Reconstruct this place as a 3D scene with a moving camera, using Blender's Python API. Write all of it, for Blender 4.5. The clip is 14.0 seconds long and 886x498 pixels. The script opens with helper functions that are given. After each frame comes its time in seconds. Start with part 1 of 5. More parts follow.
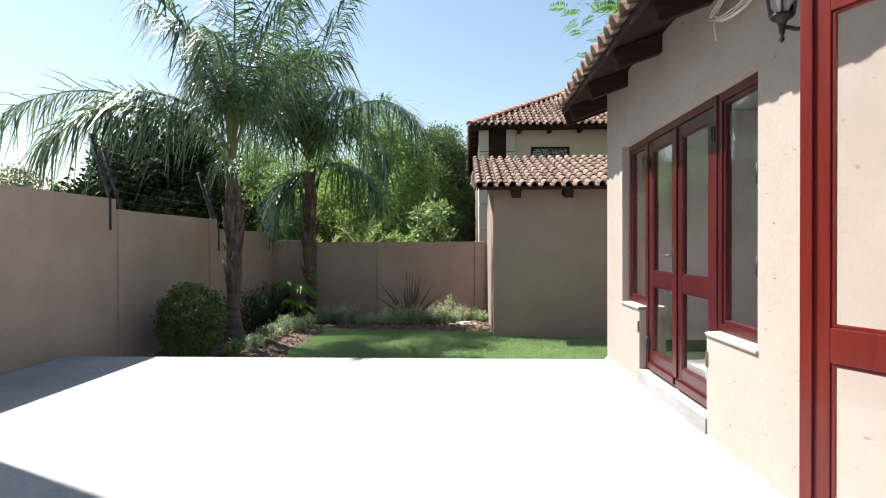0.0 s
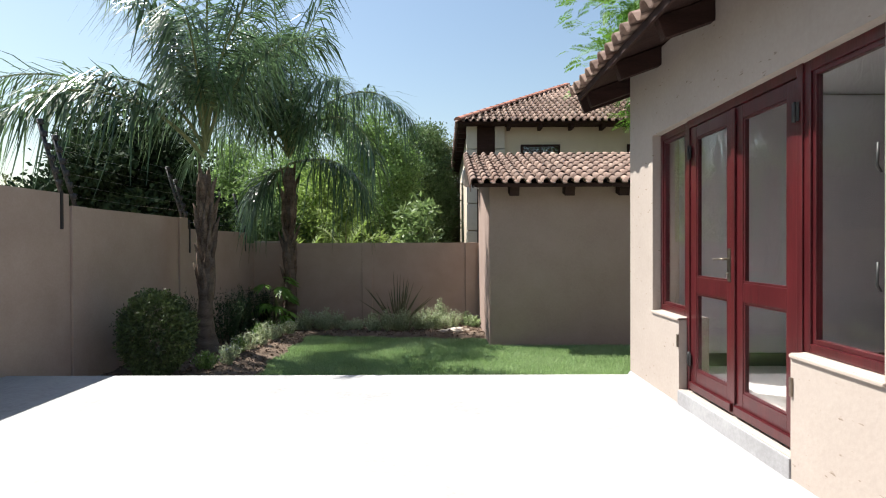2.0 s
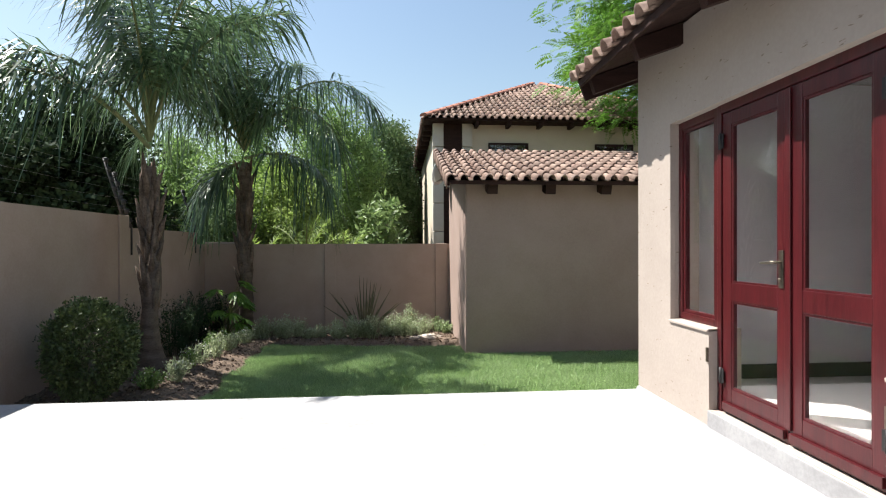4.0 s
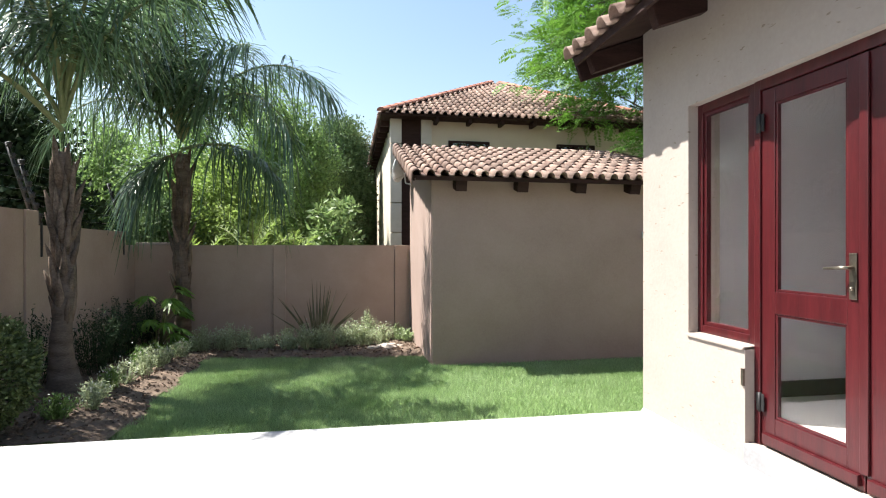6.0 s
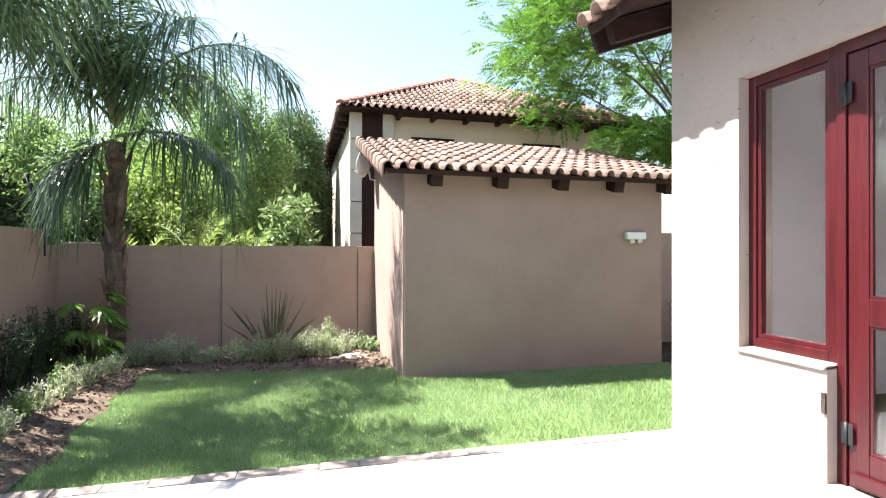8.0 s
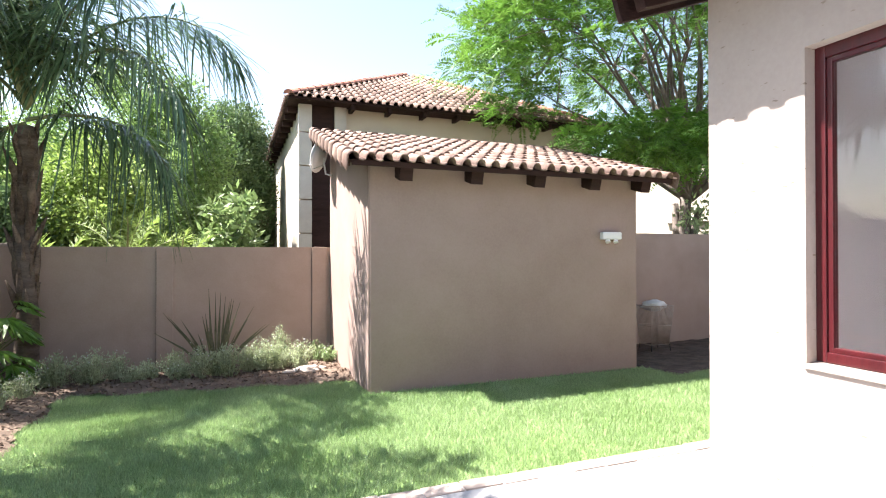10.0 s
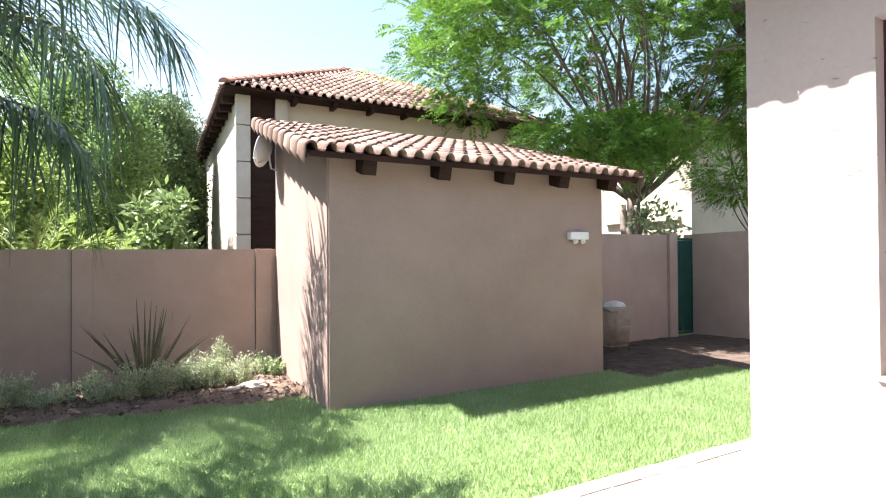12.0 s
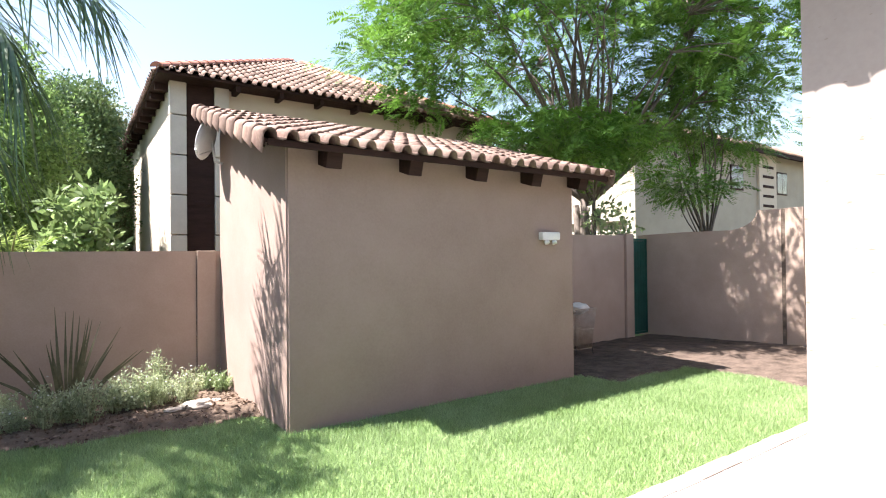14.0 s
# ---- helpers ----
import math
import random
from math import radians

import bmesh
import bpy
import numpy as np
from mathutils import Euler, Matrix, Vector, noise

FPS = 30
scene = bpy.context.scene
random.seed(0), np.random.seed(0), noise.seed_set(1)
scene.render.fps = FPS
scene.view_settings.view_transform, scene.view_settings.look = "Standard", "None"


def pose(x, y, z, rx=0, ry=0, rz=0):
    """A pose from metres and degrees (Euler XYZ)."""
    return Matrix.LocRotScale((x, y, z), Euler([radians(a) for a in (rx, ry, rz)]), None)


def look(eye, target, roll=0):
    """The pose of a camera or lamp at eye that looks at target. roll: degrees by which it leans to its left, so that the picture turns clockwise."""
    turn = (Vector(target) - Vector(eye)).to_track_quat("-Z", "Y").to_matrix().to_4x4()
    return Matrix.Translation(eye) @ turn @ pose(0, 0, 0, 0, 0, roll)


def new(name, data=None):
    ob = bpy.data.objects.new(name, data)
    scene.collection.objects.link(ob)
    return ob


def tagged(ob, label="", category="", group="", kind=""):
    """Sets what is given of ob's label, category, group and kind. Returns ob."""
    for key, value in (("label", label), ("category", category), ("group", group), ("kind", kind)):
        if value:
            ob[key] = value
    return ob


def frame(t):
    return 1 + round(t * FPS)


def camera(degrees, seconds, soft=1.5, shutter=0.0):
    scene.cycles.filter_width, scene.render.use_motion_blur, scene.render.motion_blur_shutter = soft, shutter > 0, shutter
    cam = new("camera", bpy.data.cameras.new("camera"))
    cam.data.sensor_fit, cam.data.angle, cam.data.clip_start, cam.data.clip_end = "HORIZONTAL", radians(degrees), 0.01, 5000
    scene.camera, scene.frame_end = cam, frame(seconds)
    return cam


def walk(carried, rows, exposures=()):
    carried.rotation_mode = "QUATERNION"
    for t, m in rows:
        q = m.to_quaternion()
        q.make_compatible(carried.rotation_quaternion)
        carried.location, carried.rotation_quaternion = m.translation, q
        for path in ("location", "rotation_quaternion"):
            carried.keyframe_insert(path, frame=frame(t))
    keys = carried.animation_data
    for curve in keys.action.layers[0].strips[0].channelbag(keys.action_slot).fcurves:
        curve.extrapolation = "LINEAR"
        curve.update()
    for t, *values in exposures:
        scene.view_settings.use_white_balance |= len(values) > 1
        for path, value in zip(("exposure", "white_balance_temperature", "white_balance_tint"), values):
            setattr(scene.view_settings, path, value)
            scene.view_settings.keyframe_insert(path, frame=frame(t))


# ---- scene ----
cam = camera(79.2, 14.0, soft=1.1)
PATH = [
    (0, (0.002, -0.291, 1.303), (-0.084, 1.707, 1.286), -0.2),
    (0.5, (-0.053, -0.134, 1.288), (-0.121, 1.865, 1.274), -0.2),
    (1, (-0.127, 0.059, 1.291), (-0.178, 2.058, 1.277), -0.1),
    (1.5, (-0.189, 0.231, 1.279), (-0.219, 2.231, 1.267), 0.0),
    (2, (-0.271, 0.416, 1.309), (-0.277, 2.416, 1.295), -0.2),
    (2.5, (-0.343, 0.573, 1.312), (-0.314, 2.573, 1.3), -0.2),
    (5, (-0.658, 1.465, 1.297), (-0.402, 3.448, 1.292), -0.1),
    (5.5, (-0.676, 1.667, 1.287), (-0.373, 3.644, 1.286), 0.0),
    (6, (-0.697, 1.858, 1.3), (-0.355, 3.828, 1.299), 0.0),
    (6.5, (-0.718, 2.058, 1.285), (-0.342, 4.022, 1.288), -0.0),
    (7, (-0.777, 2.256, 1.284), (-0.356, 4.211, 1.29), 0.1),
    (7.5, (-0.818, 2.426, 1.27), (-0.347, 4.37, 1.277), 0.0),
    (8, (-0.857, 2.637, 1.271), (-0.34, 4.569, 1.281), 0.1),
    (10.5, (-1.029, 3.517, 1.266), (-0.257, 5.362, 1.283), -0.2),
    (11, (-1.043, 3.673, 1.256), (-0.219, 5.495, 1.276), -0.3),
    (11.5, (-1.098, 3.859, 1.258), (-0.218, 5.654, 1.279), -0.3),
    (12, (-1.151, 4.014, 1.26), (-0.211, 5.779, 1.282), -0.4),
    (12.5, (-1.176, 4.167, 1.261), (-0.181, 5.902, 1.284), -0.5),
    (13, (-1.192, 4.319, 1.271), (-0.153, 6.027, 1.292), -0.5),
    (13.5, (-1.201, 4.48, 1.257), (-0.114, 6.158, 1.282), -0.6),
    (14, (-1.214, 4.638, 1.279), (-0.081, 6.285, 1.301), -0.6),
]
walk(cam, [(t, look(eye, target, roll)) for t, eye, target, roll in PATH],
     exposures=((0.0, 1.33, 6500, 10), (2.5, 1.13, 6500, 10), (5.0, 1.35, 6500, 10), (6.5, 1.75, 6500, 10), (7.5, 2.1, 6500, 12), (10.5, 2.3, 6500, 16), (14.0, 2.15, 6500, 17)))

# ---- light: clear midday sky, one sun ----
SUN = Vector((0.57, -0.26, -1.0)).normalized()
world = bpy.data.worlds.new("world")
scene.world = world
world.use_nodes = True
sky = world.node_tree.nodes.new("ShaderNodeTexSky")
sky.sky_type, sky.sun_disc = "NISHITA", False
sky.sun_elevation = math.asin(-SUN.z)
sky.sun_rotation = math.atan2(-SUN.x, -SUN.y)
sky.air_density, sky.dust_density, sky.altitude = 1.5, 1.0, 0
world.node_tree.links.new(sky.outputs[0], world.node_tree.nodes["Background"].inputs[0])
world.node_tree.nodes["Background"].inputs[1].default_value = 0.070
sun = new("sun", bpy.data.lights.new("sun", "SUN"))
sun.data.energy, sun.data.angle, sun.data.color = 5.0, radians(0.5), (1.0, 0.965, 0.91)
sun.matrix_world = look((0, 0, 20), Vector((0, 0, 20)) + SUN)


# ---- materials ----
def material(name, dark, light, scale=3.0, rough=0.85, bump=0.2, grain=60.0, vary=0.0, metal=0.0,
             translucent=0.0, coat=0.0, stretch=(1, 1, 1), spots=None, island=False):
    m = bpy.data.materials.new(name)
    m.use_nodes = True
    nt = m.node_tree
    N, L = nt.nodes, nt.links
    bsdf = N["Principled BSDF"]
    geo = N.new("ShaderNodeNewGeometry")
    mapping = N.new("ShaderNodeMapping")
    mapping.inputs["Scale"].default_value = stretch
    L.new(geo.outputs["Position"], mapping.inputs["Vector"])
    big = N.new("ShaderNodeTexNoise")
    big.inputs["Scale"].default_value, big.inputs["Detail"].default_value = scale, 6
    big.inputs["Roughness"].default_value = 0.65
    L.new(mapping.outputs[0], big.inputs["Vector"])
    fine = N.new("ShaderNodeTexNoise")
    fine.inputs["Scale"].default_value, fine.inputs["Detail"].default_value = grain, 3
    L.new(mapping.outputs[0], fine.inputs["Vector"])
    mixf = N.new("ShaderNodeMath")
    mixf.operation = "MULTIPLY_ADD"
    L.new(fine.outputs["Fac"], mixf.inputs[0])
    mixf.inputs[1].default_value = 0.35
    L.new(big.outputs["Fac"], mixf.inputs[2])
    ramp = N.new("ShaderNodeValToRGB")
    ramp.color_ramp.elements[0].position, ramp.color_ramp.elements[1].position = 0.48, 0.9
    ramp.color_ramp.elements[0].color, ramp.color_ramp.elements[1].color = (*dark, 1), (*light, 1)
    L.new(mixf.outputs[0], ramp.inputs["Fac"])
    colour = ramp.outputs["Color"]
    if spots:
        tone, size, amount = spots
        cells = N.new("ShaderNodeTexNoise")
        cells.inputs["Scale"].default_value, cells.inputs["Detail"].default_value = size, 2
        flat = N.new("ShaderNodeMapping")
        flat.inputs["Scale"].default_value = (1.0, 0.55, 2.0)
        L.new(geo.outputs["Position"], flat.inputs["Vector"])
        L.new(flat.outputs[0], cells.inputs["Vector"])
        cut = N.new("ShaderNodeMapRange")
        cut.inputs["From Min"].default_value, cut.inputs["From Max"].default_value = amount, amount + 0.05
        L.new(cells.outputs["Fac"], cut.inputs["Value"])
        mix = N.new("ShaderNodeMixRGB")
        mix.inputs["Color2"].default_value = (*tone, 1)
        L.new(cut.outputs[0], mix.inputs["Fac"])
        L.new(colour, mix.inputs["Color1"])
        colour = mix.outputs["Color"]
    if vary:
        if island:
            rnd = geo.outputs["Random Per Island"]
        else:
            rnd = N.new("ShaderNodeObjectInfo").outputs["Random"]
        span = N.new("ShaderNodeMapRange")
        span.inputs["To Min"].default_value, span.inputs["To Max"].default_value = 1 - vary, 1 + vary
        L.new(rnd, span.inputs["Value"])
        hsv = N.new("ShaderNodeHueSaturation")
        L.new(span.outputs[0], hsv.inputs["Value"])
        L.new(colour, hsv.inputs["Color"])
        colour = hsv.outputs["Color"]
    L.new(colour, bsdf.inputs["Base Color"])
    bsdf.inputs["Roughness"].default_value, bsdf.inputs["Metallic"].default_value = rough, metal
    bsdf.inputs["Coat Weight"].default_value = coat
    if rough > 0.75:
        bsdf.inputs["Specular IOR Level"].default_value = 0.25
    if bump:
        b = N.new("ShaderNodeBump")
        b.inputs["Strength"].default_value, b.inputs["Distance"].default_value = bump, 0.02
        L.new(mixf.outputs[0], b.inputs["Height"])
        L.new(b.outputs[0], bsdf.inputs["Normal"])
    if translucent:
        tr = N.new("ShaderNodeBsdfTranslucent")
        L.new(colour, tr.inputs["Color"])
        mixs = N.new("ShaderNodeMixShader")
        mixs.inputs[0].default_value = translucent
        L.new(bsdf.outputs[0], mixs.inputs[1])
        L.new(tr.outputs[0], mixs.inputs[2])
        L.new(mixs.outputs[0], N["Material Output"].inputs["Surface"])
    return m


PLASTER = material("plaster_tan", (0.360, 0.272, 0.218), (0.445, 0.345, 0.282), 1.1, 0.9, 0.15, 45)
# the tan wall plaster with the shade of the shed front mixed in
PLASTER_SHED_SHADED = material("plaster_outbuilding_shaded", (0.290, 0.212, 0.178), (0.352, 0.264, 0.226), 1.1, 0.9, 0.15, 45)
PLASTER_HOUSE = material("plaster_house", (0.345, 0.294, 0.256), (0.412, 0.355, 0.312), 0.9, 0.9, 0.16, 38, spots=((0.24, 0.19, 0.15), 22.0, 0.70))
PLASTER_CREAM = material("plaster_cream", (0.55, 0.475, 0.375), (0.63, 0.555, 0.45), 0.8, 0.9, 0.2, 40)
# cream plaster toned down to paint the tree shade on the far house
PLASTER_FAR_SHADED = material("plaster_cream_shaded", (0.36, 0.325, 0.26), (0.44, 0.40, 0.325), 0.8, 0.9, 0.2, 40)
QUOIN = material("quoin_plaster", (0.50, 0.46, 0.40), (0.62, 0.57, 0.50), 1.5, 0.9, 0.2, 40)
CONCRETE = material("patio_screed", (0.27, 0.268, 0.265), (0.43, 0.426, 0.422), 0.9, 0.8, 0.1, 25)
PAVER = material("edging_paver", (0.33, 0.265, 0.225), (0.44, 0.365, 0.315), 3.0, 0.85, 0.2, 40, vary=0.15)
SILL = material("sill_screed", (0.34, 0.285, 0.245), (0.42, 0.355, 0.31), 2.0, 0.85, 0.15, 40)
STEP = material("step_concrete", (0.26, 0.257, 0.262), (0.36, 0.357, 0.362), 2.5, 0.85, 0.2, 40)
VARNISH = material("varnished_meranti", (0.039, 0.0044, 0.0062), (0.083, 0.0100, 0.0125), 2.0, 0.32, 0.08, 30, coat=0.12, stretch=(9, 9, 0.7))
# the same varnish with sunlight painted in, for the open leaf
VARNISH_SUNLIT = material("varnished_meranti_sunlit", (0.105, 0.009, 0.007), (0.175, 0.019, 0.012), 2.0, 0.3, 0.08, 30, coat=0.2, stretch=(9, 9, 0.7))
BEAM = material("dark_stained_timber", (0.020, 0.009, 0.007), (0.046, 0.022, 0.017), 2.0, 0.8, 0.3, 30, stretch=(1, 6, 6))
TILE = material("clay_tile", (0.135, 0.078, 0.060), (0.37, 0.27, 0.215), 2.2, 0.8, 0.3, 30, vary=0.28)
TILE_FAR = material("clay_tile_far", (0.135, 0.078, 0.060), (0.37, 0.27, 0.215), 2.2, 0.8, 0.3, 30, vary=0.28, island=True)
RIDGE = material("ridge_terracotta", (0.32, 0.125, 0.085), (0.47, 0.22, 0.155), 2.0, 0.8, 0.3, 30, vary=0.2)
LAWN = material("lawn_turf", (0.13, 0.21, 0.060), (0.21, 0.30, 0.11), 1.6, 0.95, 0.6, 90)
BLADE = material("grass_blades", (0.222, 0.334, 0.128), (0.372, 0.484, 0.248), 1.3, 0.7, 0.0, 30, vary=0.25, translucent=0.3, island=True)
EARTH = material("dry_earth", (0.075, 0.068, 0.045), (0.13, 0.115, 0.075), 0.4, 0.95, 0.4, 8)
# bare earth, its brown darkened to include the shade lying on it
SHADE_SOIL = material("shaded_soil", (0.055, 0.040, 0.031), (0.155, 0.115, 0.090), 5.0, 0.95, 0.8, 40)
SOIL = material("mulch_soil", (0.080, 0.056, 0.040), (0.20, 0.148, 0.11), 6.0, 0.95, 1.0, 40)
CHIP = material("mulch_chips", (0.09, 0.062, 0.045), (0.25, 0.185, 0.14), 8.0, 0.95, 0.4, 60, vary=0.5, island=True)
FROND = material("palm_leaflet", (0.048, 0.098, 0.048), (0.150, 0.225, 0.108), 1.2, 0.30, 0.0, 12, vary=0.5, translucent=0.34, coat=0.25, island=True)
RACHIS = material("palm_rachis", (0.13, 0.16, 0.06), (0.22, 0.23, 0.10), 3.0, 0.6, 0.1, 30)
BARK = material("palm_bark", (0.075, 0.056, 0.043), (0.19, 0.148, 0.118), 4.0, 0.9, 0.7, 35, stretch=(1, 1, 3))
BOOT = material("palm_boot", (0.065, 0.045, 0.033), (0.21, 0.155, 0.115), 5.0, 0.9, 0.5, 40, vary=0.3)
TREE_BARK = material("tree_bark", (0.10, 0.082, 0.068), (0.25, 0.21, 0.18), 4.0, 0.9, 0.5, 30)
FEATHER = material("feathery_leaf", (0.075, 0.190, 0.026), (0.200, 0.370, 0.062), 0.5, 0.55, 0.0, 6, vary=0.35, translucent=0.3, island=True)
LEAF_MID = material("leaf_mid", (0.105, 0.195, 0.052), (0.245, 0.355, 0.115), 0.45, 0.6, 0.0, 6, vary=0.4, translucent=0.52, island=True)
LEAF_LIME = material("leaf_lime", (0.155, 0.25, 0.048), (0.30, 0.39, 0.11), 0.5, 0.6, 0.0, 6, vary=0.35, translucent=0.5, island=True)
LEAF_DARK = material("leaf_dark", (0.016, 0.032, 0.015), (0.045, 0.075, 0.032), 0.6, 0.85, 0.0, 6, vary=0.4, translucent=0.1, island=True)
LEAF_DEEP = material("leaf_deep", (0.066, 0.125, 0.047), (0.165, 0.245, 0.092), 0.5, 0.65, 0.0, 6, vary=0.4, translucent=0.25, island=True)
LEAF_OLIVE = material("leaf_olive", (0.10, 0.115, 0.055), (0.17, 0.18, 0.09), 0.6, 0.65, 0.0, 6, vary=0.35, translucent=0.4, island=True)
LEAF_SHRUB = material("leaf_shrub", (0.15, 0.235, 0.08), (0.28, 0.37, 0.15), 0.8, 0.5, 0.0, 6, vary=0.35, translucent=0.4, island=True)
LEAF_PALE = material("leaf_pale", (0.24, 0.33, 0.15), (0.40, 0.49, 0.26), 0.8, 0.5, 0.0, 6, vary=0.3, translucent=0.45, island=True)
HEDGE = material("hedge_leaf", (0.040, 0.068, 0.022), (0.135, 0.175, 0.055), 2.5, 0.5, 0.0, 6, vary=0.5, translucent=0.2, island=True)
SAGE = material("grey_green_leaf", (0.30, 0.36, 0.20), (0.50, 0.55, 0.36), 1.5, 0.75, 0.0, 6, vary=0.35, translucent=0.4, island=True)
FLAX = material("flax_blade", (0.07, 0.075, 0.040), (0.22, 0.205, 0.115), 2.0, 0.5, 0.0, 20, vary=0.4, translucent=0.2, island=True)
PHILO = material("glossy_leaf", (0.10, 0.21, 0.03), (0.19, 0.33, 0.06), 2.0, 0.5, 0.0, 20, vary=0.3, translucent=0.3, island=True)
PETAL = material("white_petals", (0.62, 0.62, 0.58), (0.75, 0.75, 0.7), 4.0, 0.7, 0.0, 20)
IRON = material("black_iron", (0.010, 0.010, 0.011), (0.026, 0.025, 0.025), 8.0, 0.5, 0.1, 60)
STEEL = material("galvanised_wire", (0.25, 0.25, 0.25), (0.4, 0.4, 0.4), 8.0, 0.4, 0.0, 60, metal=0.8)
BRASS = material("dull_brass", (0.15, 0.125, 0.095), (0.27, 0.235, 0.19), 10.0, 0.35, 0.05, 60, metal=0.9)
WHITE = material("white_enamel", (0.70, 0.70, 0.69), (0.80, 0.80, 0.79), 5.0, 0.5, 0.05, 60)
CANE = material("tan_wire", (0.30, 0.25, 0.20), (0.46, 0.40, 0.33), 8.0, 0.7, 0.0, 60)
CABLE = material("white_cable", (0.60, 0.59, 0.56), (0.74, 0.73, 0.70), 9.0, 0.6, 0.0, 60)
GATE = material("green_painted_steel", (0.004, 0.045, 0.034), (0.010, 0.080, 0.060), 3.0, 0.5, 0.15, 40)
STONE = material("pale_stone", (0.42, 0.36, 0.29), (0.60, 0.53, 0.45), 6.0, 0.9, 0.6, 30)
ROOM_WALL = material("room_paint", (0.56, 0.54, 0.57), (0.62, 0.60, 0.63), 0.6, 0.9, 0.05, 40)
ROOM_FLOOR = material("room_floor", (0.52, 0.50, 0.47), (0.62, 0.60, 0.57), 1.2, 0.45, 0.05, 20)
SKIRT = material("dark_skirting", (0.035, 0.022, 0.018), (0.06, 0.04, 0.03), 4.0, 0.5, 0.05, 30)


def glass_material():
    m = bpy.data.materials.new("window_glass")
    m.use_nodes = True
    b = m.node_tree.nodes["Principled BSDF"]
    b.inputs["Base Color"].default_value = (0.99, 0.985, 0.99, 1)
    b.inputs["Roughness"].default_value, b.inputs["IOR"].default_value = 0.01, 1.5
    b.inputs["Transmission Weight"].default_value = 1.0
    return m


GLASS = glass_material()


# ---- mesh helpers ----
def mesh_of(name, bm, mat):
    me = bpy.data.meshes.new(name)
    bm.to_mesh(me)
    bm.free()
    me.materials.append(mat)
    return me


def part(name, bm, mat, parent=None, label=""):
    ob = new(name, mesh_of(name, bm, mat) if isinstance(bm, bmesh.types.BMesh) else bm)
    ob.parent = parent
    return tagged(ob, label)


def empty(name, at=(0, 0, 0)):
    ob = new(name)
    ob.location = at
    ob.empty_display_size = 0.1
    return ob


def add_box(bm, a, b, bevel=0.0, m=None):
    made = bmesh.ops.create_cube(bm, size=1)["verts"]
    for v in made:
        v.co = Vector([a[i] + (b[i] - a[i]) * (v.co[i] + 0.5) for i in range(3)])
    if bevel:
        edges = list({e for v in made for e in v.link_edges})
        out = bmesh.ops.bevel(bm, geom=edges, offset=bevel, segments=2, affect="EDGES", profile=0.6)
        made = list({v for f in out["faces"] for v in f.verts} | {v for v in made if v.is_valid})
    if m:
        for v in made:
            v.co = m @ v.co
    return made


def box_bm(a, b, bevel=0.0, m=None):
    bm = bmesh.new()
    add_box(bm, a, b, bevel, m)
    return bm


def tube(bm, pts, radii, sides=8, cap=True):
    """A tube through points, with a radius at each."""
    pts = [Vector(p) for p in pts]
    rings = []
    up = Vector((0.31, 0.17, 0.93))
    for i, p in enumerate(pts):
        d = (pts[min(i + 1, len(pts) - 1)] - pts[max(i - 1, 0)]).normalized()
        s = d.cross(up)
        if s.length < 1e-3:
            s = d.cross(Vector((1, 0, 0)))
        s.normalize()
        u = s.cross(d)
        r = radii[i] if hasattr(radii, "__len__") else radii
        rings.append([bm.verts.new(p + (s * math.cos(a) + u * math.sin(a)) * r)
                      for a in (2 * math.pi * k / sides for k in range(sides))])
    for a, b in zip(rings, rings[1:]):
        for k in range(sides):
            bm.faces.new((a[k], a[(k + 1) % sides], b[(k + 1) % sides], b[k])).smooth = True
    if cap:
        bm.faces.new(rings[0][::-1])
        bm.faces.new(rings[-1])
    return bm


def lathe(bm, profile, sides=16, m=None):
    rings = []
    for r, z in profile:
        ring = []
        for k in range(sides):
            a = 2 * math.pi * k / sides
            p = Vector((r * math.cos(a), r * math.sin(a), z))
            ring.append(bm.verts.new(m @ p if m else p))
        rings.append(ring)
    for a, b in zip(rings, rings[1:]):
        for k in range(sides):
            bm.faces.new((a[k], a[(k + 1) % sides], b[(k + 1) % sides], b[k])).smooth = True
    bm.faces.new(rings[0][::-1])
    bm.faces.new(rings[-1])
    return bm


def quads_mesh(name, verts, mat, n=4):
    """A mesh of loose faces from an array (faces, n corners, 3)."""
    verts = np.asarray(verts, dtype=np.float32)
    f = verts.shape[0]
    me = bpy.data.meshes.new(name)
    me.vertices.add(f * n)
    me.vertices.foreach_set("co", verts.reshape(-1))
    me.loops.add(f * n)
    me.loops.foreach_set("vertex_index", np.arange(f * n, dtype=np.int32))
    me.polygons.add(f)
    me.polygons.foreach_set("loop_start", np.arange(0, f * n, n, dtype=np.int32))
    me.update(calc_edges=True)
    me.materials.append(mat)
    return me


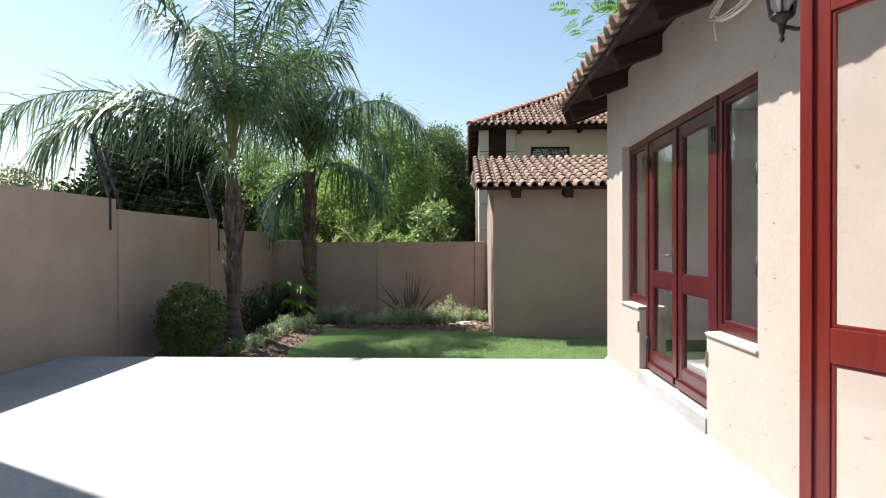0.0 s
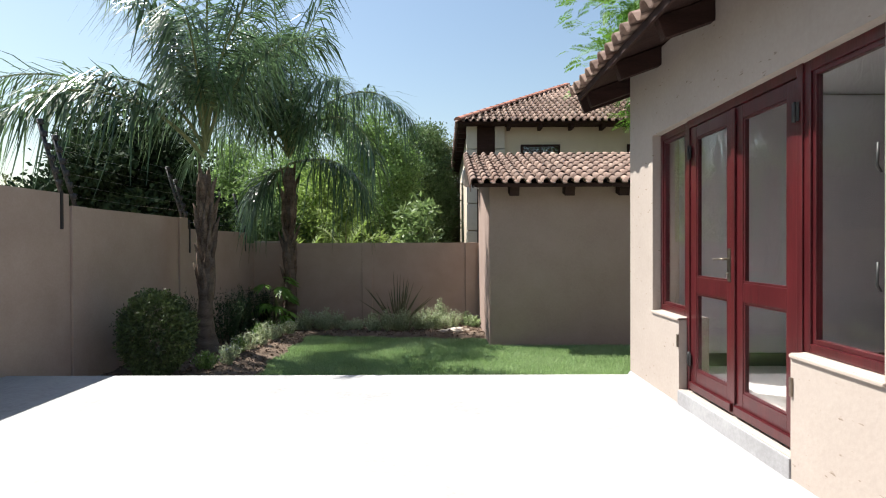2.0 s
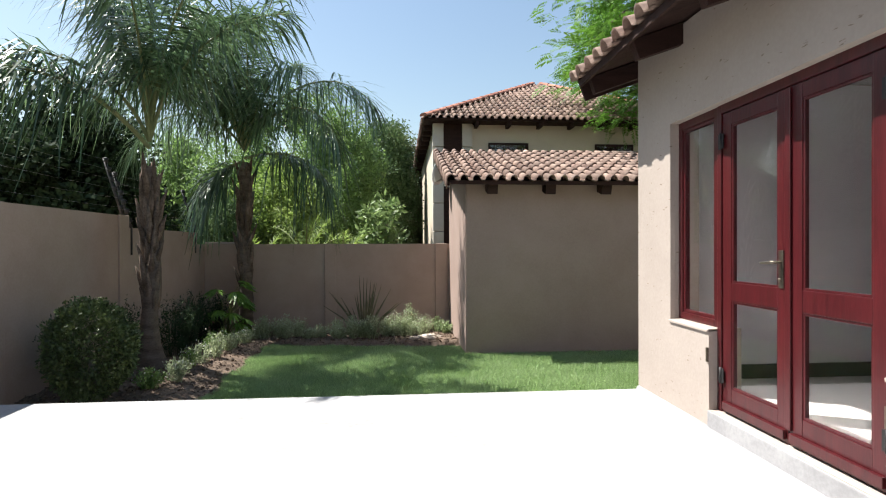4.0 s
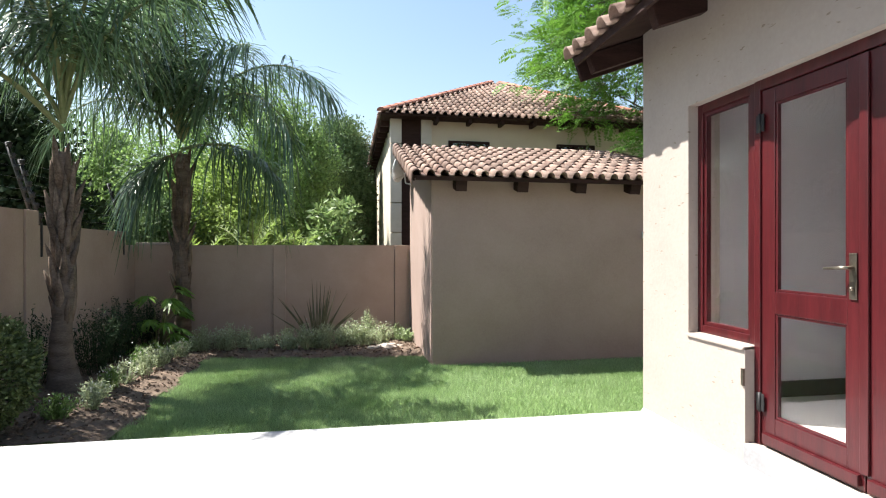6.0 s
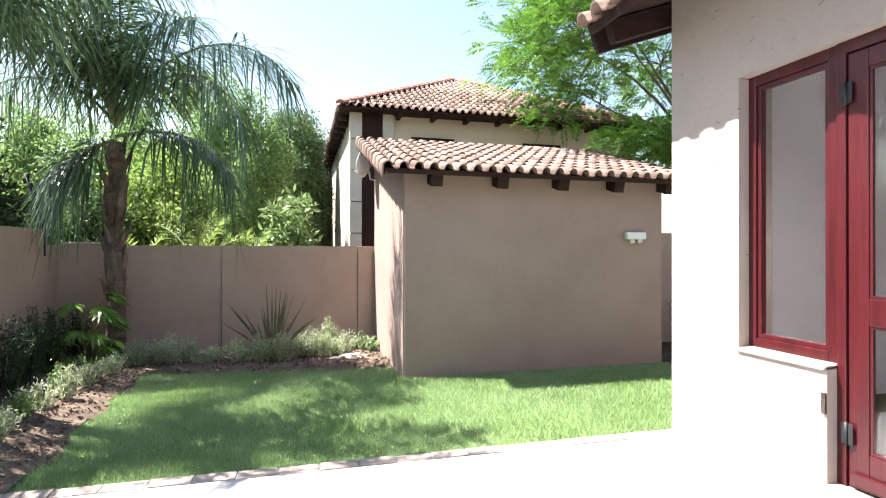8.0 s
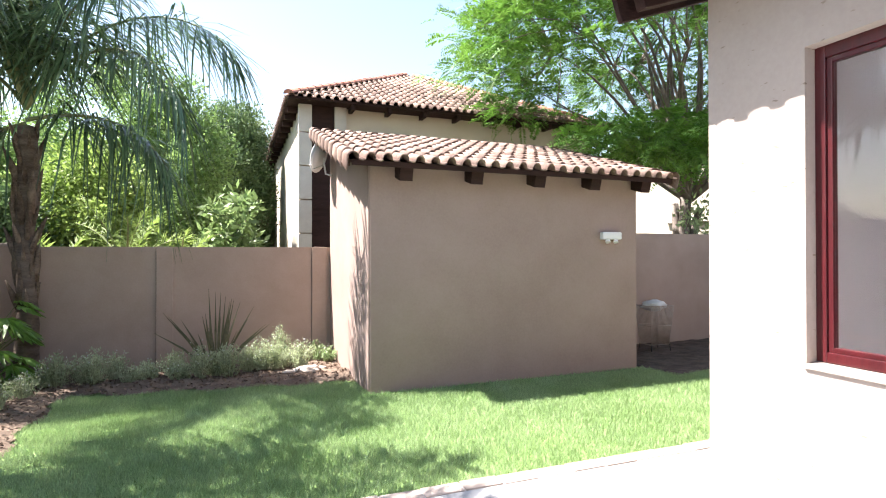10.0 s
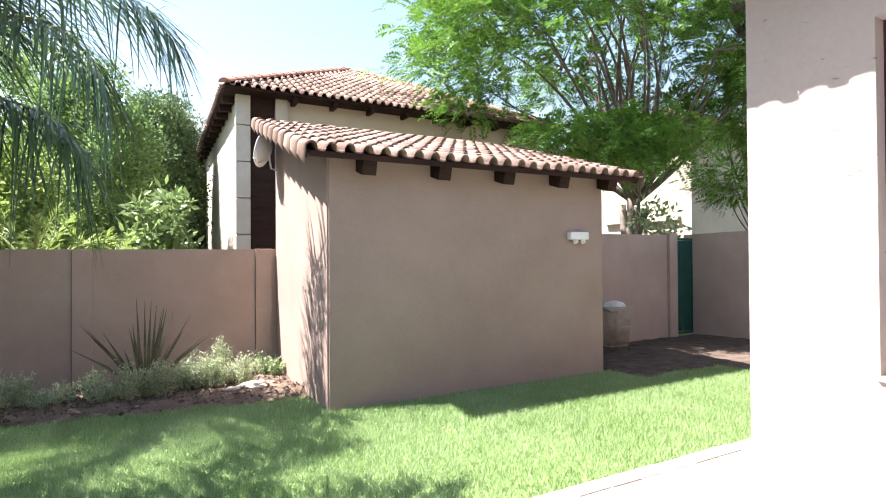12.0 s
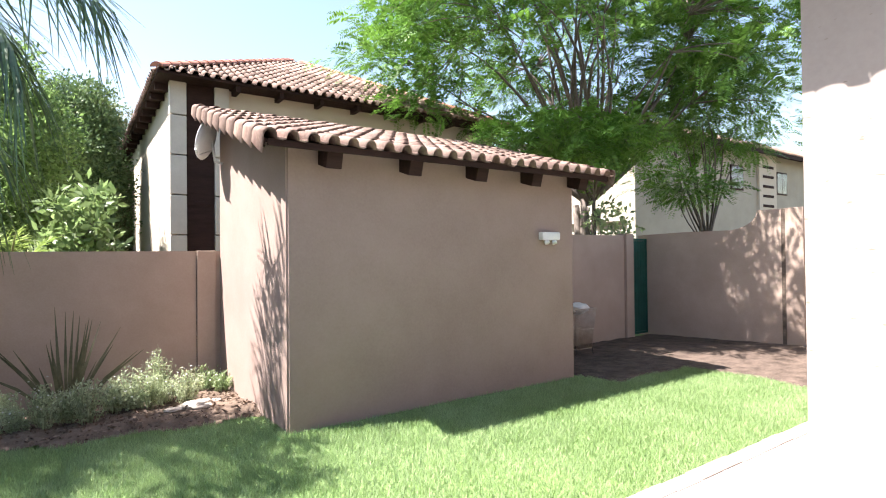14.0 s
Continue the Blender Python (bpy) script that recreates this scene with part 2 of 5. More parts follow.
def wall_grid(name, axis, plane, thick, us, zs, solid, mat):
    """One wall with openings: cells between the breaks us and zs that are solid; plane is the outer face, thick goes inwards."""
    bm = bmesh.new()
    cache = {}

    def vert(u, z, k):
        key = (u, z, k)
        if key not in cache:
            d = plane + (thick if k else 0)
            cache[key] = bm.verts.new((d, u, z) if axis == "x" else (u, d, z))
        return cache[key]
    nu, nz = len(us) - 1, len(zs) - 1

    def full(i, j):
        return 0 <= i < nu and 0 <= j < nz and solid((us[i] + us[i + 1]) / 2, (zs[j] + zs[j + 1]) / 2)
    for i in range(nu):
        for j in range(nz):
            if not full(i, j):
                continue
            a, b, c, d = us[i], us[i + 1], zs[j], zs[j + 1]
            bm.faces.new((vert(a, c, 0), vert(b, c, 0), vert(b, d, 0), vert(a, d, 0)))
            bm.faces.new((vert(a, c, 1), vert(a, d, 1), vert(b, d, 1), vert(b, c, 1)))
            for (di, dj), (p, q) in (((-1, 0), ((a, c), (a, d))), ((1, 0), ((b, c), (b, d))),
                                     ((0, -1), ((a, c), (b, c))), ((0, 1), ((a, d), (b, d)))):
                if not full(i + di, j + dj):
                    bm.faces.new((vert(*p, 0), vert(*q, 0), vert(*q, 1), vert(*p, 1)))
    bmesh.ops.recalc_face_normals(bm, faces=bm.faces[:])
    return tagged(part(name, bm, mat), kind="structure")


def structure(name, a, b, mat, bevel=0.0):
    return tagged(part(name, box_bm(a, b, bevel), mat), kind="structure")


# ---- ground ----
def ground_z(x, y):
    z = -0.42 - 0.18 * min(max((y - 9.0) / 3.8, 0), 1)
    return z + 0.012 * noise.noise(Vector((x * 0.6, y * 0.6, 3)))


def sheet(name, xs, ys, mat, height, label=""):
    bm = bmesh.new()
    grid = [[bm.verts.new((x, y, height(x, y))) for y in ys] for x in xs]
    for i in range(len(xs) - 1):
        for j in range(len(ys) - 1):
            bm.faces.new((grid[i][j], grid[i + 1][j], grid[i + 1][j + 1], grid[i][j + 1])).smooth = True
    return tagged(part(name, bm, mat, None, label), kind="structure")


def span(a, b, n):
    return [a + (b - a) * i / n for i in range(n + 1)]


sheet("ground", [-600, -120, -40, -15] + span(-9, 16, 40) + [40, 120, 600], [-600, -120, -40, -9] + span(-8, 20, 40) + [40, 120, 600],
      EARTH, lambda x, y: ground_z(x, y) - 0.06)
sheet("lawn", span(-4.6, 9.5, 50), span(6.9, 12.8, 24), LAWN, lambda x, y: ground_z(x, y) - 0.02)
structure("patio", (-4.72, -4.6, -0.55), (1.66, 5.83, 0.0), CONCRETE, 0.012)
structure("pavement", (-4.72, 5.83, -0.60), (9.0, 6.98, -0.405), CONCRETE, 0.01)

# ---- house wall, doors and eaves ----
HX = 1.57
HEAD, FLOOR = 2.27, 0.17
Y0, Y1, Y2, Y3 = 2.66, 3.27, 4.63, 5.16
wall_grid("wall_house", "x", HX, 0.24, [-4.6, -0.56, 1.03, Y0, Y1, Y2, Y3, 5.73], [-0.5, FLOOR, 0.73, HEAD, 2.98],
          lambda y, z: not (z < HEAD and ((Y1 < y < Y2 and z > FLOOR) or (Y0 < y < Y3 and z > 0.73) or (-0.56 < y < 1.03 and z > FLOOR))),
          PLASTER_HOUSE)
wall_grid("wall_house_end", "y", 5.49, 0.24, [HX + 0.24, 8.6], [-0.5, 2.98], lambda x, z: True, PLASTER_HOUSE)
structure("wall_rear", (-4.9, -4.84, -0.5), (1.81, -4.6, 3.2), PLASTER_HOUSE)
# the room behind the glass
structure("room_floor", (HX + 0.24, -3.2, 0.0), (6.4, 5.49, FLOOR - 0.004), ROOM_FLOOR)
structure("room_wall_back", (6.4, -3.2, 0.0), (6.6, 5.49, 2.98), ROOM_WALL)
structure("room_wall_side", (HX + 0.24, -3.4, 0.0), (6.6, -3.2, 2.98), ROOM_WALL)
structure("room_wall_end", (HX + 0.24, 5.45, FLOOR), (6.4, 5.487, 2.7), ROOM_WALL)
structure("ceiling", (HX + 0.24, -3.4, 2.72), (6.6, 5.49, 2.82), ROOM_WALL)
structure("baseboard", (6.375, -3.2, FLOOR), (6.397, 5.45, FLOOR + 0.12), SKIRT)
structure("baseboard_end", (HX + 0.24, 5.425, FLOOR), (6.37, 5.447, FLOOR + 0.12), SKIRT)

bm = box_bm((HX - 0.012, Y1 - 0.004, 0.0), (HX + 0.235, Y2 + 0.004, FLOOR - 0.004), 0.008)
tagged(part("door_step", bm, STEP), "grey concrete doorstep below the double doors", "step", kind="structure")
# screed fillet along the foot of the house wall
bm = bmesh.new()
ends = []
for y in (-4.6, 5.72):
    ends.append([bm.verts.new((HX + dx, y, z)) for dx, z in ((0.004, -0.01), (0.004, 0.058), (-0.010, 0.056), (-0.030, 0.026), (-0.075, 0.005), (-0.085, -0.01))])
for i in range(5):
    bm.faces.new((ends[0][i], ends[0][i + 1], ends[1][i + 1], ends[1][i]))
tagged(part("screed_fillet", bm, STEP), kind="structure")
for name, ya, yb in (("window_sill", Y0 - 0.01, Y1 + 0.0), ("window_sill", Y2, Y3 + 0.01)):
    bm = box_bm((HX - 0.014, ya, 0.712), (HX + 0.10, yb, 0.738), 0.008)
    for v in bm.verts:
        if v.co.z > 0.72:
            v.co.z -= (HX + 0.10 - v.co.x) * 0.10
    tagged(part(name, bm, SILL), "plastered sloping sill under a side window", "sill", kind="structure")

FX = HX + 0.07


def side_light(name, ya, yb):
    w = empty(name, (FX, (ya + yb) / 2, 0.74))
    tagged(w, "narrow fixed side window in dark red varnished timber", "window", "side windows of the double doors", "structure")
    p = Matrix.Translation(-Vector(w.location))
    zb, zt = 0.738, HEAD
    for a, b in (((FX, ya, zb), (FX + 0.07, ya + 0.05, zt)), ((FX, yb - 0.05, zb), (FX + 0.07, yb, zt)),
                 ((FX, ya + 0.05, zt - 0.06), (FX + 0.07, yb - 0.05, zt)), ((FX, ya + 0.05, zb), (FX + 0.07, yb - 0.05, zb + 0.05))):
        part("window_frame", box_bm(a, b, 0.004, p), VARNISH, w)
    for a, b in (((FX + 0.012, ya + 0.05, zb + 0.05), (FX + 0.05, ya + 0.075, zt - 0.06)), ((FX + 0.012, yb - 0.075, zb + 0.05), (FX + 0.05, yb - 0.05, zt - 0.06)),
                 ((FX + 0.012, ya + 0.075, zt - 0.085), (FX + 0.05, yb - 0.075, zt - 0.06)), ((FX + 0.012, ya + 0.075, zb + 0.05), (FX + 0.05, yb - 0.075, zb + 0.075))):
        part("glazing_bead", box_bm(a, b, 0.003, p), VARNISH, w)
    g = part("pane", box_bm((FX + 0.028, ya + 0.07, zb + 0.07), (FX + 0.033, yb - 0.07, zt - 0.08), 0, p), GLASS, w)
    g.visible_shadow = False
    return w, p


win_r, pr = side_light("window_1", Y0, Y1)
win_l, pl = side_light("window_2", Y2, Y3)
for z in (1.10, 1.62):
    bm = tube(bmesh.new(), [(FX - 0.012, Y0 + 0.09, z), (FX - 0.03, Y0 + 0.09, z + 0.03), (FX - 0.03, Y0 + 0.085, z + 0.13)], 0.006)
    bm.transform(pr)
    part("window_catch", bm, IRON, win_r, "black window catch")


def leaf(bm_parent, ya, yb, zb, zt, px, lift=0.0, prefix=Matrix(), wood=VARNISH):
    """One glazed door leaf between ya and yb, with its outer face at px; parts under bm_parent."""
    t, st = 0.045, 0.093
    rail, low = lift + 1.06, lift + 0.35

    def bar(name, a, b, mat=wood, bev=0.004, lab=""):
        return part(name, box_bm(a, b, bev, prefix), mat, bm_parent, lab)
    bar("stile", (px, ya, zb), (px + t, ya + st, zt))
    bar("stile", (px, yb - st, zb), (px + t, yb, zt))
    bar("top_rail", (px + 0.001, ya + st, zt - 0.088), (px + t - 0.001, yb - st, zt))
    bar("middle_rail", (px + 0.001, ya + st, rail - 0.125), (px + t - 0.001, yb - st, rail))
    bar("bottom_rail", (px + 0.001, ya + st, zb), (px + t - 0.001, yb - st, low))
    bar("weather_bar", (px - 0.022, ya + 0.02, zb + 0.02), (px - 0.001, yb - 0.02, zb + 0.075))
    for za, zc in ((low, rail - 0.125), (rail, zt - 0.088)):
        g = bar("pane", (px + 0.020, ya + st - 0.01, za - 0.01), (px + 0.025, yb - st + 0.01, zc + 0.01), GLASS, 0)
        g.visible_shadow = False
        for a, b in (((ya + st, za), (ya + st + 0.014, zc)), ((yb - st - 0.014, za), (yb - st, zc)),
                     ((ya + st + 0.014, za), (yb - st - 0.014, za + 0.014)), ((ya + st + 0.014, zc - 0.014), (yb - st - 0.014, zc))):
            bar("glazing_bead", (px + 0.006, a[0], a[1]), (px + 0.019, b[0], b[1]), wood, 0.003)


def door_handle(parent, px, y, z, side, prefix):
    h = part("door_handle", box_bm((px - 0.008, y - 0.02, z - 0.14), (px - 0.001, y + 0.02, z + 0.08), 0.003, prefix), BRASS, parent, "dull brass lever handle on a long plate")
    bm = tube(bmesh.new(), [(px - 0.009, y, z + 0.01), (px - 0.05, y, z + 0.01), (px - 0.055, y + side * 0.02, z + 0.01), (px - 0.055, y + side * 0.11, z + 0.004)], [0.010, 0.009, 0.009, 0.007])
    bm.transform(prefix)
    part("lever", bm, BRASS, h)
    bm = bmesh.new()
    lathe(bm, [(0.004, 0), (0.011, 0.001), (0.011, 0.01), (0.006, 0.016)], 10, prefix @ pose(px - 0.009, y, z - 0.09, 0, -90, 0))
    part("key_cylinder", bm, BRASS, h)


doors = empty("door_1", (FX, (Y1 + Y2) / 2, FLOOR))
tagged(doors, "closed glazed double doors in dark red varnished timber", "door", kind="structure")
pd = Matrix.Translation(-Vector(doors.location))
for a, b in (((FX - 0.01, Y1, FLOOR), (FX + 0.09, Y1 + 0.045, HEAD)), ((FX - 0.01, Y2 - 0.045, FLOOR), (FX + 0.09, Y2, HEAD)),
             ((FX - 0.01, Y1 + 0.045, HEAD - 0.06), (FX + 0.09, Y2 - 0.045, HEAD))):
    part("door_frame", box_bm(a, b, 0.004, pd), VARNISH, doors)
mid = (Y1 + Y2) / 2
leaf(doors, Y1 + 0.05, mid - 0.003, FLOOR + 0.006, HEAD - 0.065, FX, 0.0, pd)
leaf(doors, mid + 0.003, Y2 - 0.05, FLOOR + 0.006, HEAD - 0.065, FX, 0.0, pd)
part("astragal", box_bm((FX - 0.014, mid - 0.022, FLOOR + 0.09), (FX - 0.002, mid + 0.022, HEAD - 0.07), 0.004, pd), VARNISH, doors)
door_handle(doors, FX, mid + 0.06, 1.20, 1, pd)
for y, z in ((Y2 - 0.05, 0.42), (Y2 - 0.05, 2.02), (Y1 + 0.05, 0.42), (Y1 + 0.05, 2.02)):
    bm = box_bm((FX - 0.016, y - 0.03, z - 0.05), (FX - 0.011, y + 0.03, z + 0.05), 0.001)
    tube(bm, [(FX - 0.018, y, z - 0.055), (FX - 0.018, y, z + 0.055)], 0.008)
    bm.transform(pd)
    part("hinge", bm, IRON, doors, "black butt hinge")
for y, s in ((Y2 + 0.012, 1), (Y1 - 0.012, -1)):
    bm = box_bm((HX - 0.012, y - 0.010, 0.50), (HX + 0.055, y + 0.010, 0.60), 0.002)
    tagged(part("door_stop", bm, BRASS), "small brass door holdback fixed in the reveal", "door stop", "door stops")

# the second doorway: frame, and one leaf folded back towards the wall
door2 = empty("door_2", (HX + 0.05, 1.03, FLOOR))
tagged(door2, "open glazed door leaf in red varnished timber, coloured brighter as if sunlit", "door", kind="structure")
turn = pose(0, 0, 0, 0, 0, 26)
leaf(door2, 0.02, 0.80, 0.006 - 0.06, HEAD - 0.065 - FLOOR, -0.03, -FLOOR - 0.055, turn, VARNISH_SUNLIT)
part("astragal", box_bm((-0.042, 0.762, 0.0), (-0.031, 0.806, HEAD - 0.24), 0.003, turn), VARNISH_SUNLIT, door2)
for a, b in (((0.02, -1.57, 0.0), (0.10, -1.52, HEAD - FLOOR)), ((0.02, -0.05, 0.0), (0.10, 0.0, HEAD - FLOOR)), ((0.02, -1.52, HEAD - FLOOR - 0.06), (0.10, -0.05, HEAD - FLOOR))):
    part("door_frame", box_bm(a, b, 0.004), VARNISH, door2)
for z in (0.25, 1.0, 1.75):
    part("hinge", tube(bmesh.new(), [(-0.02, 0.005, z - 0.05), (-0.02, 0.005, z + 0.05)], 0.009), IRON, door2)


# ---- clay roof tiles ----
def tile_mesh(name, w, length, h, mat):
    """One S-profiled roof tile: x across, y down the slope from 0 to -length, z off the roof."""
    prof = []
    for k in range(7):
        a = math.pi * k / 6
        prof.append((w * 0.31 - w * 0.31 * math.cos(a), h * math.sin(a) + 0.008))
    prof += [(w * 0.74, -0.004), (w * 0.90, -0.006), (w * 1.04, 0.006)]
    bm = bmesh.new()
    rows = []
    for y, lift, k in ((0.0, -0.004, 0.92), (-length, 0.018, 1.0)):
        top = [bm.verts.new((u * k, y, z * k + lift)) for u, z in prof]
        low = [bm.verts.new((u * k, y, z * k + lift - 0.014)) for u, z in prof]
        rows.append((top, low))
    for i in range(len(prof) - 1):
        bm.faces.new((rows[0][0][i], rows[0][0][i + 1], rows[1][0][i + 1], rows[1][0][i])).smooth = True
        bm.faces.new((rows[0][1][i], rows[1][1][i], rows[1][1][i + 1], rows[0][1][i + 1])).smooth = True
        bm.faces.new((rows[1][0][i], rows[1][0][i + 1], rows[1][1][i + 1], rows[1][1][i]))
    for i in (0, len(prof) - 1):
        bm.faces.new((rows[0][0][i], rows[1][0][i], rows[1][1][i], rows[0][1][i]))
    bmesh.ops.recalc_face_normals(bm, faces=bm.faces[:])
    return mesh_of(name, bm, mat)


def tile_poses(origin, across, up, nx, ny, w, course, inside=None, seed=1):
    """Poses of tiles on a slope: origin at the eave's left end; across and up are unit vectors in the slope."""
    rng = random.Random(seed)
    across, up = Vector(across).normalized(), Vector(up).normalized()
    normal = across.cross(up).normalized()
    base = Matrix((across, up, normal)).transposed().to_4x4()
    out = []
    for j in range(ny):
        for i in range(nx):
            if inside and not inside(i * w + w / 2, j * course + course / 2):
                continue
            p = Vector(origin) + across * (i * w + rng.uniform(-0.005, 0.005)) + up * ((j + 1) * course + 0.03 + rng.uniform(-0.008, 0.008)) + normal * 0.012
            out.append(Matrix.Translation(p) @ base @ pose(0, 0, 0, rng.uniform(-0.8, 0.8), rng.uniform(-1.5, 1.5), rng.uniform(-0.8, 0.8)))
    return out


def lay_tiles(parent, mesh, poses, limit=300):
    inv = parent.matrix_basis.inverted()
    for m in poses[:limit]:
        t = new("roof_tile", mesh)
        t.parent = parent
        t.matrix_basis = inv @ m
    rest = poses[limit:]
    if rest:
        co = np.array([v.co for v in mesh.vertices])
        co = np.c_[co, np.ones(len(co))]
        faces = [tuple(p.vertices) for p in mesh.polygons]
        verts, polys = [], []
        for k, m in enumerate(rest):
            verts.append((co @ np.array(inv @ m).T)[:, :3])
            polys += [tuple(i + k * len(co) for i in f) for f in faces]
        me = bpy.data.meshes.new("roof_tiles")
        me.from_pydata(np.concatenate(verts).tolist(), [], polys)
        me.materials.append(TILE_FAR)
        ob = new("roof_tiles", me)
        ob.parent = parent
        tagged(ob, kind="stuff")


TILE_MESH = tile_mesh("roof_tile", 0.20, 0.40, 0.076, TILE)

# house roof over the patio wall
roof = empty("house_roof", (HX, 0, 2.98))
tagged(roof, "clay barrel tile roof with dark rafters over the patio wall", "roof", kind="structure")
PITCH = 0.36
ri = Matrix.Translation(-Vector(roof.location))
EAVE_X, EAVE_Z = 1.13, 2.845
bm = bmesh.new()
for y in (-4.9, 6.02):
    for x, dz in ((EAVE_X + 0.03, 0), (6.8, 0), (6.8, 0.03), (EAVE_X + 0.03, 0.03)):
        bm.verts.new((x, y, EAVE_Z + (x - EAVE_X) * PITCH + dz))
v = list(bm.verts)
for f in ((0, 1, 2, 3), (7, 6, 5, 4), (0, 4, 5, 1), (1, 5, 6, 2), (2, 6, 7, 3), (3, 7, 4, 0)):
    bm.faces.new([v[i] for i in f])
bmesh.ops.recalc_face_normals(bm, faces=bm.faces[:])
bm.transform(ri)
part("roof_deck", bm, BEAM, roof)
ang = math.degrees(math.atan(PITCH))
for k in range(12):
    y = 5.90 - 0.9 * k
    bm = bmesh.new()
    add_box(bm, (0.03, -0.038, -0.155), (1.0, 0.038, -0.002), 0.006)
    bm.transform(ri @ pose(EAVE_X + 0.02, y, EAVE_Z, 0, -ang, 0))
    part("rafter", bm, BEAM, roof)
part("fascia", box_bm((EAVE_X - 0.002, -4.9, EAVE_Z - 0.036), (EAVE_X + 0.024, 6.02, EAVE_Z + 0.028), 0.004, ri), BEAM, roof)
bm = bmesh.new()
add_box(bm, (0.0, -0.02, -0.17), (5.9, 0.02, 0.05), 0.004)
bm.transform(ri @ pose(EAVE_X + 0.01, 6.045, EAVE_Z, 0, -ang, 0))
part("barge_board", bm, BEAM, roof)
up = Vector((1, 0, PITCH))
lay_tiles(roof, TILE_MESH, tile_poses((EAVE_X - 0.046, 6.10, EAVE_Z + 0.010), (0, -1, 0), up, 54, 4, 0.20, 0.37, seed=3), 216)


# ---- garden shed ----
shed = empty("shed", (2.6, 11.4, -0.55))
tagged(shed, "tan plastered outbuilding with a sloping clay tile roof", "outbuilding")
si = Matrix.Translation(-Vector(shed.location))
SX0, SX1, SY0, SY1 = 0.52, 4.67, 9.90, 12.86
bm = bmesh.new()
SLOPE = (3.46 - 2.40) / (13.1 - 9.60)


def shed_roof_z(y):
    return 2.36 + (y - 9.60) * SLOPE


low = [bm.verts.new(p) for p in ((SX0, SY0, -0.75), (SX1, SY0, -0.75), (SX1, SY1, -0.75), (SX0, SY1, -0.75))]
top = [bm.verts.new((q.co.x, q.co.y, shed_roof_z(q.co.y) - 0.03)) for q in low]
for i in range(4):
    bm.faces.new((low[i], low[(i + 1) % 4], top[(i + 1) % 4], top[i]))
bm.faces.new(low[::-1])
bm.faces.new(top)
bmesh.ops.bevel(bm, geom=[e for e in bm.edges if abs(e.verts[0].co.x - e.verts[1].co.x) < 1e-4 and abs(e.verts[0].co.y - e.verts[1].co.y) < 1e-4], offset=0.02, segments=3, affect="EDGES")
bmesh.ops.recalc_face_normals(bm, faces=bm.faces[:])
bm.transform(si)
part("wall", bm, PLASTER_SHED_SHADED, shed)
RX0, RX1 = 0.21, 5.06
sang = math.degrees(math.atan(SLOPE))
bm = box_bm((RX0 + 0.02, 0.0, -0.03), (RX1 - 0.02, 3.62, 0.0))
bm.transform(si @ pose(0, 9.58, shed_roof_z(9.58) + 0.005, sang, 0, 0))
part("roof_deck", bm, BEAM, shed)
for x in (0.94, 1.90, 2.84, 3.75, 4.64):
    bm = box_bm((x - 0.085, 0.03, -0.225), (x + 0.085, 0.50, -0.031), 0.006)
    bm.transform(si @ pose(0, 9.60, shed_roof_z(9.60) + 0.005, sang, 0, 0))
    part("rafter", bm, BEAM, shed)
part("fascia", box_bm((RX0 + 0.03, 9.555, shed_roof_z(9.58) - 0.055), (RX1 - 0.03, 9.579, shed_roof_z(9.58) + 0.01), 0.004, si), BEAM, shed)
for x in (RX0 + 0.0, RX1 - 0.02):
    bm = box_bm((x, 0.0, -0.075), (x + 0.019, 3.62, 0.01), 0.004)
    bm.transform(si @ pose(0, 9.58, shed_roof_z(9.58) + 0.005, sang, 0, 0))
    part("barge_board", bm, BEAM, shed)
sup = Vector((0, 1, SLOPE))
lay_tiles(shed, TILE_MESH, tile_poses((RX0 - 0.03, 9.50, shed_roof_z(9.50) + 0.012), (1, 0, 0), sup, 24, 10, 0.203, 0.365, seed=5), 300)
# verge tiles that turn down over the left and right edges
vm = bmesh.new()
for j in range(7):
    a0 = math.pi * 0.5 * j / 6
    for y, k in ((0.0, 0.93), (-0.40, 1.0)):
        skirt = (0.085 if y == 0 else 0.165) if j == 6 else 0
        vm.verts.new((-0.085 * math.sin(a0) * k, y, 0.075 * math.cos(a0) * k - skirt))
        vm.verts.new((-0.070 * math.sin(a0) * k, y, 0.060 * math.cos(a0) * k - skirt))
vl = list(vm.verts)
for j in range(6):
    a0, b0 = 4 * j, 4 * j + 4
    for p, q in ((0, 2), (3, 1), (2, 3)):
        vm.faces.new((vl[a0 + p], vl[a0 + q], vl[b0 + q], vl[b0 + p])).smooth = True
VERGE = mesh_of("verge_tile", vm, TILE)
for j in range(10):
    for x, flip in ((RX0 + 0.045, 1), (RX1 - 0.045, -1)):
        m = Matrix.Translation((x, 9.50, shed_roof_z(9.50) + 0.02)) @ pose(0, 0, 0, sang, 0, 0) @ Matrix.Translation((0, (j + 1) * 0.365 + 0.03, 0.012)) @ pose(0, 0, 0, -2.5, random.uniform(-2, 2), 0) @ Matrix.Diagonal((flip, 1, 1, 1))
        t = new("verge_tile", VERGE)
        t.parent = shed
        t.matrix_basis = si @ m

# floodlight on the shed
lamp = empty("wall_light", (4.15, SY0, 1.52))
tagged(lamp, "white twin-spot security light fixed to the shed wall", "wall light")
part("housing", box_bm((-0.17, -0.085, -0.055), (0.17, -0.001, 0.055), 0.018), WHITE, lamp)
for x in (-0.07, 0.07):
    bm = bmesh.new()
    lathe(bm, [(0.02, 0), (0.035, 0.02), (0.038, 0.05), (0.03, 0.055)], 12, pose(x, -0.05, -0.056, 150, 0, 0))
    part("spot_head", bm, WHITE, lamp)

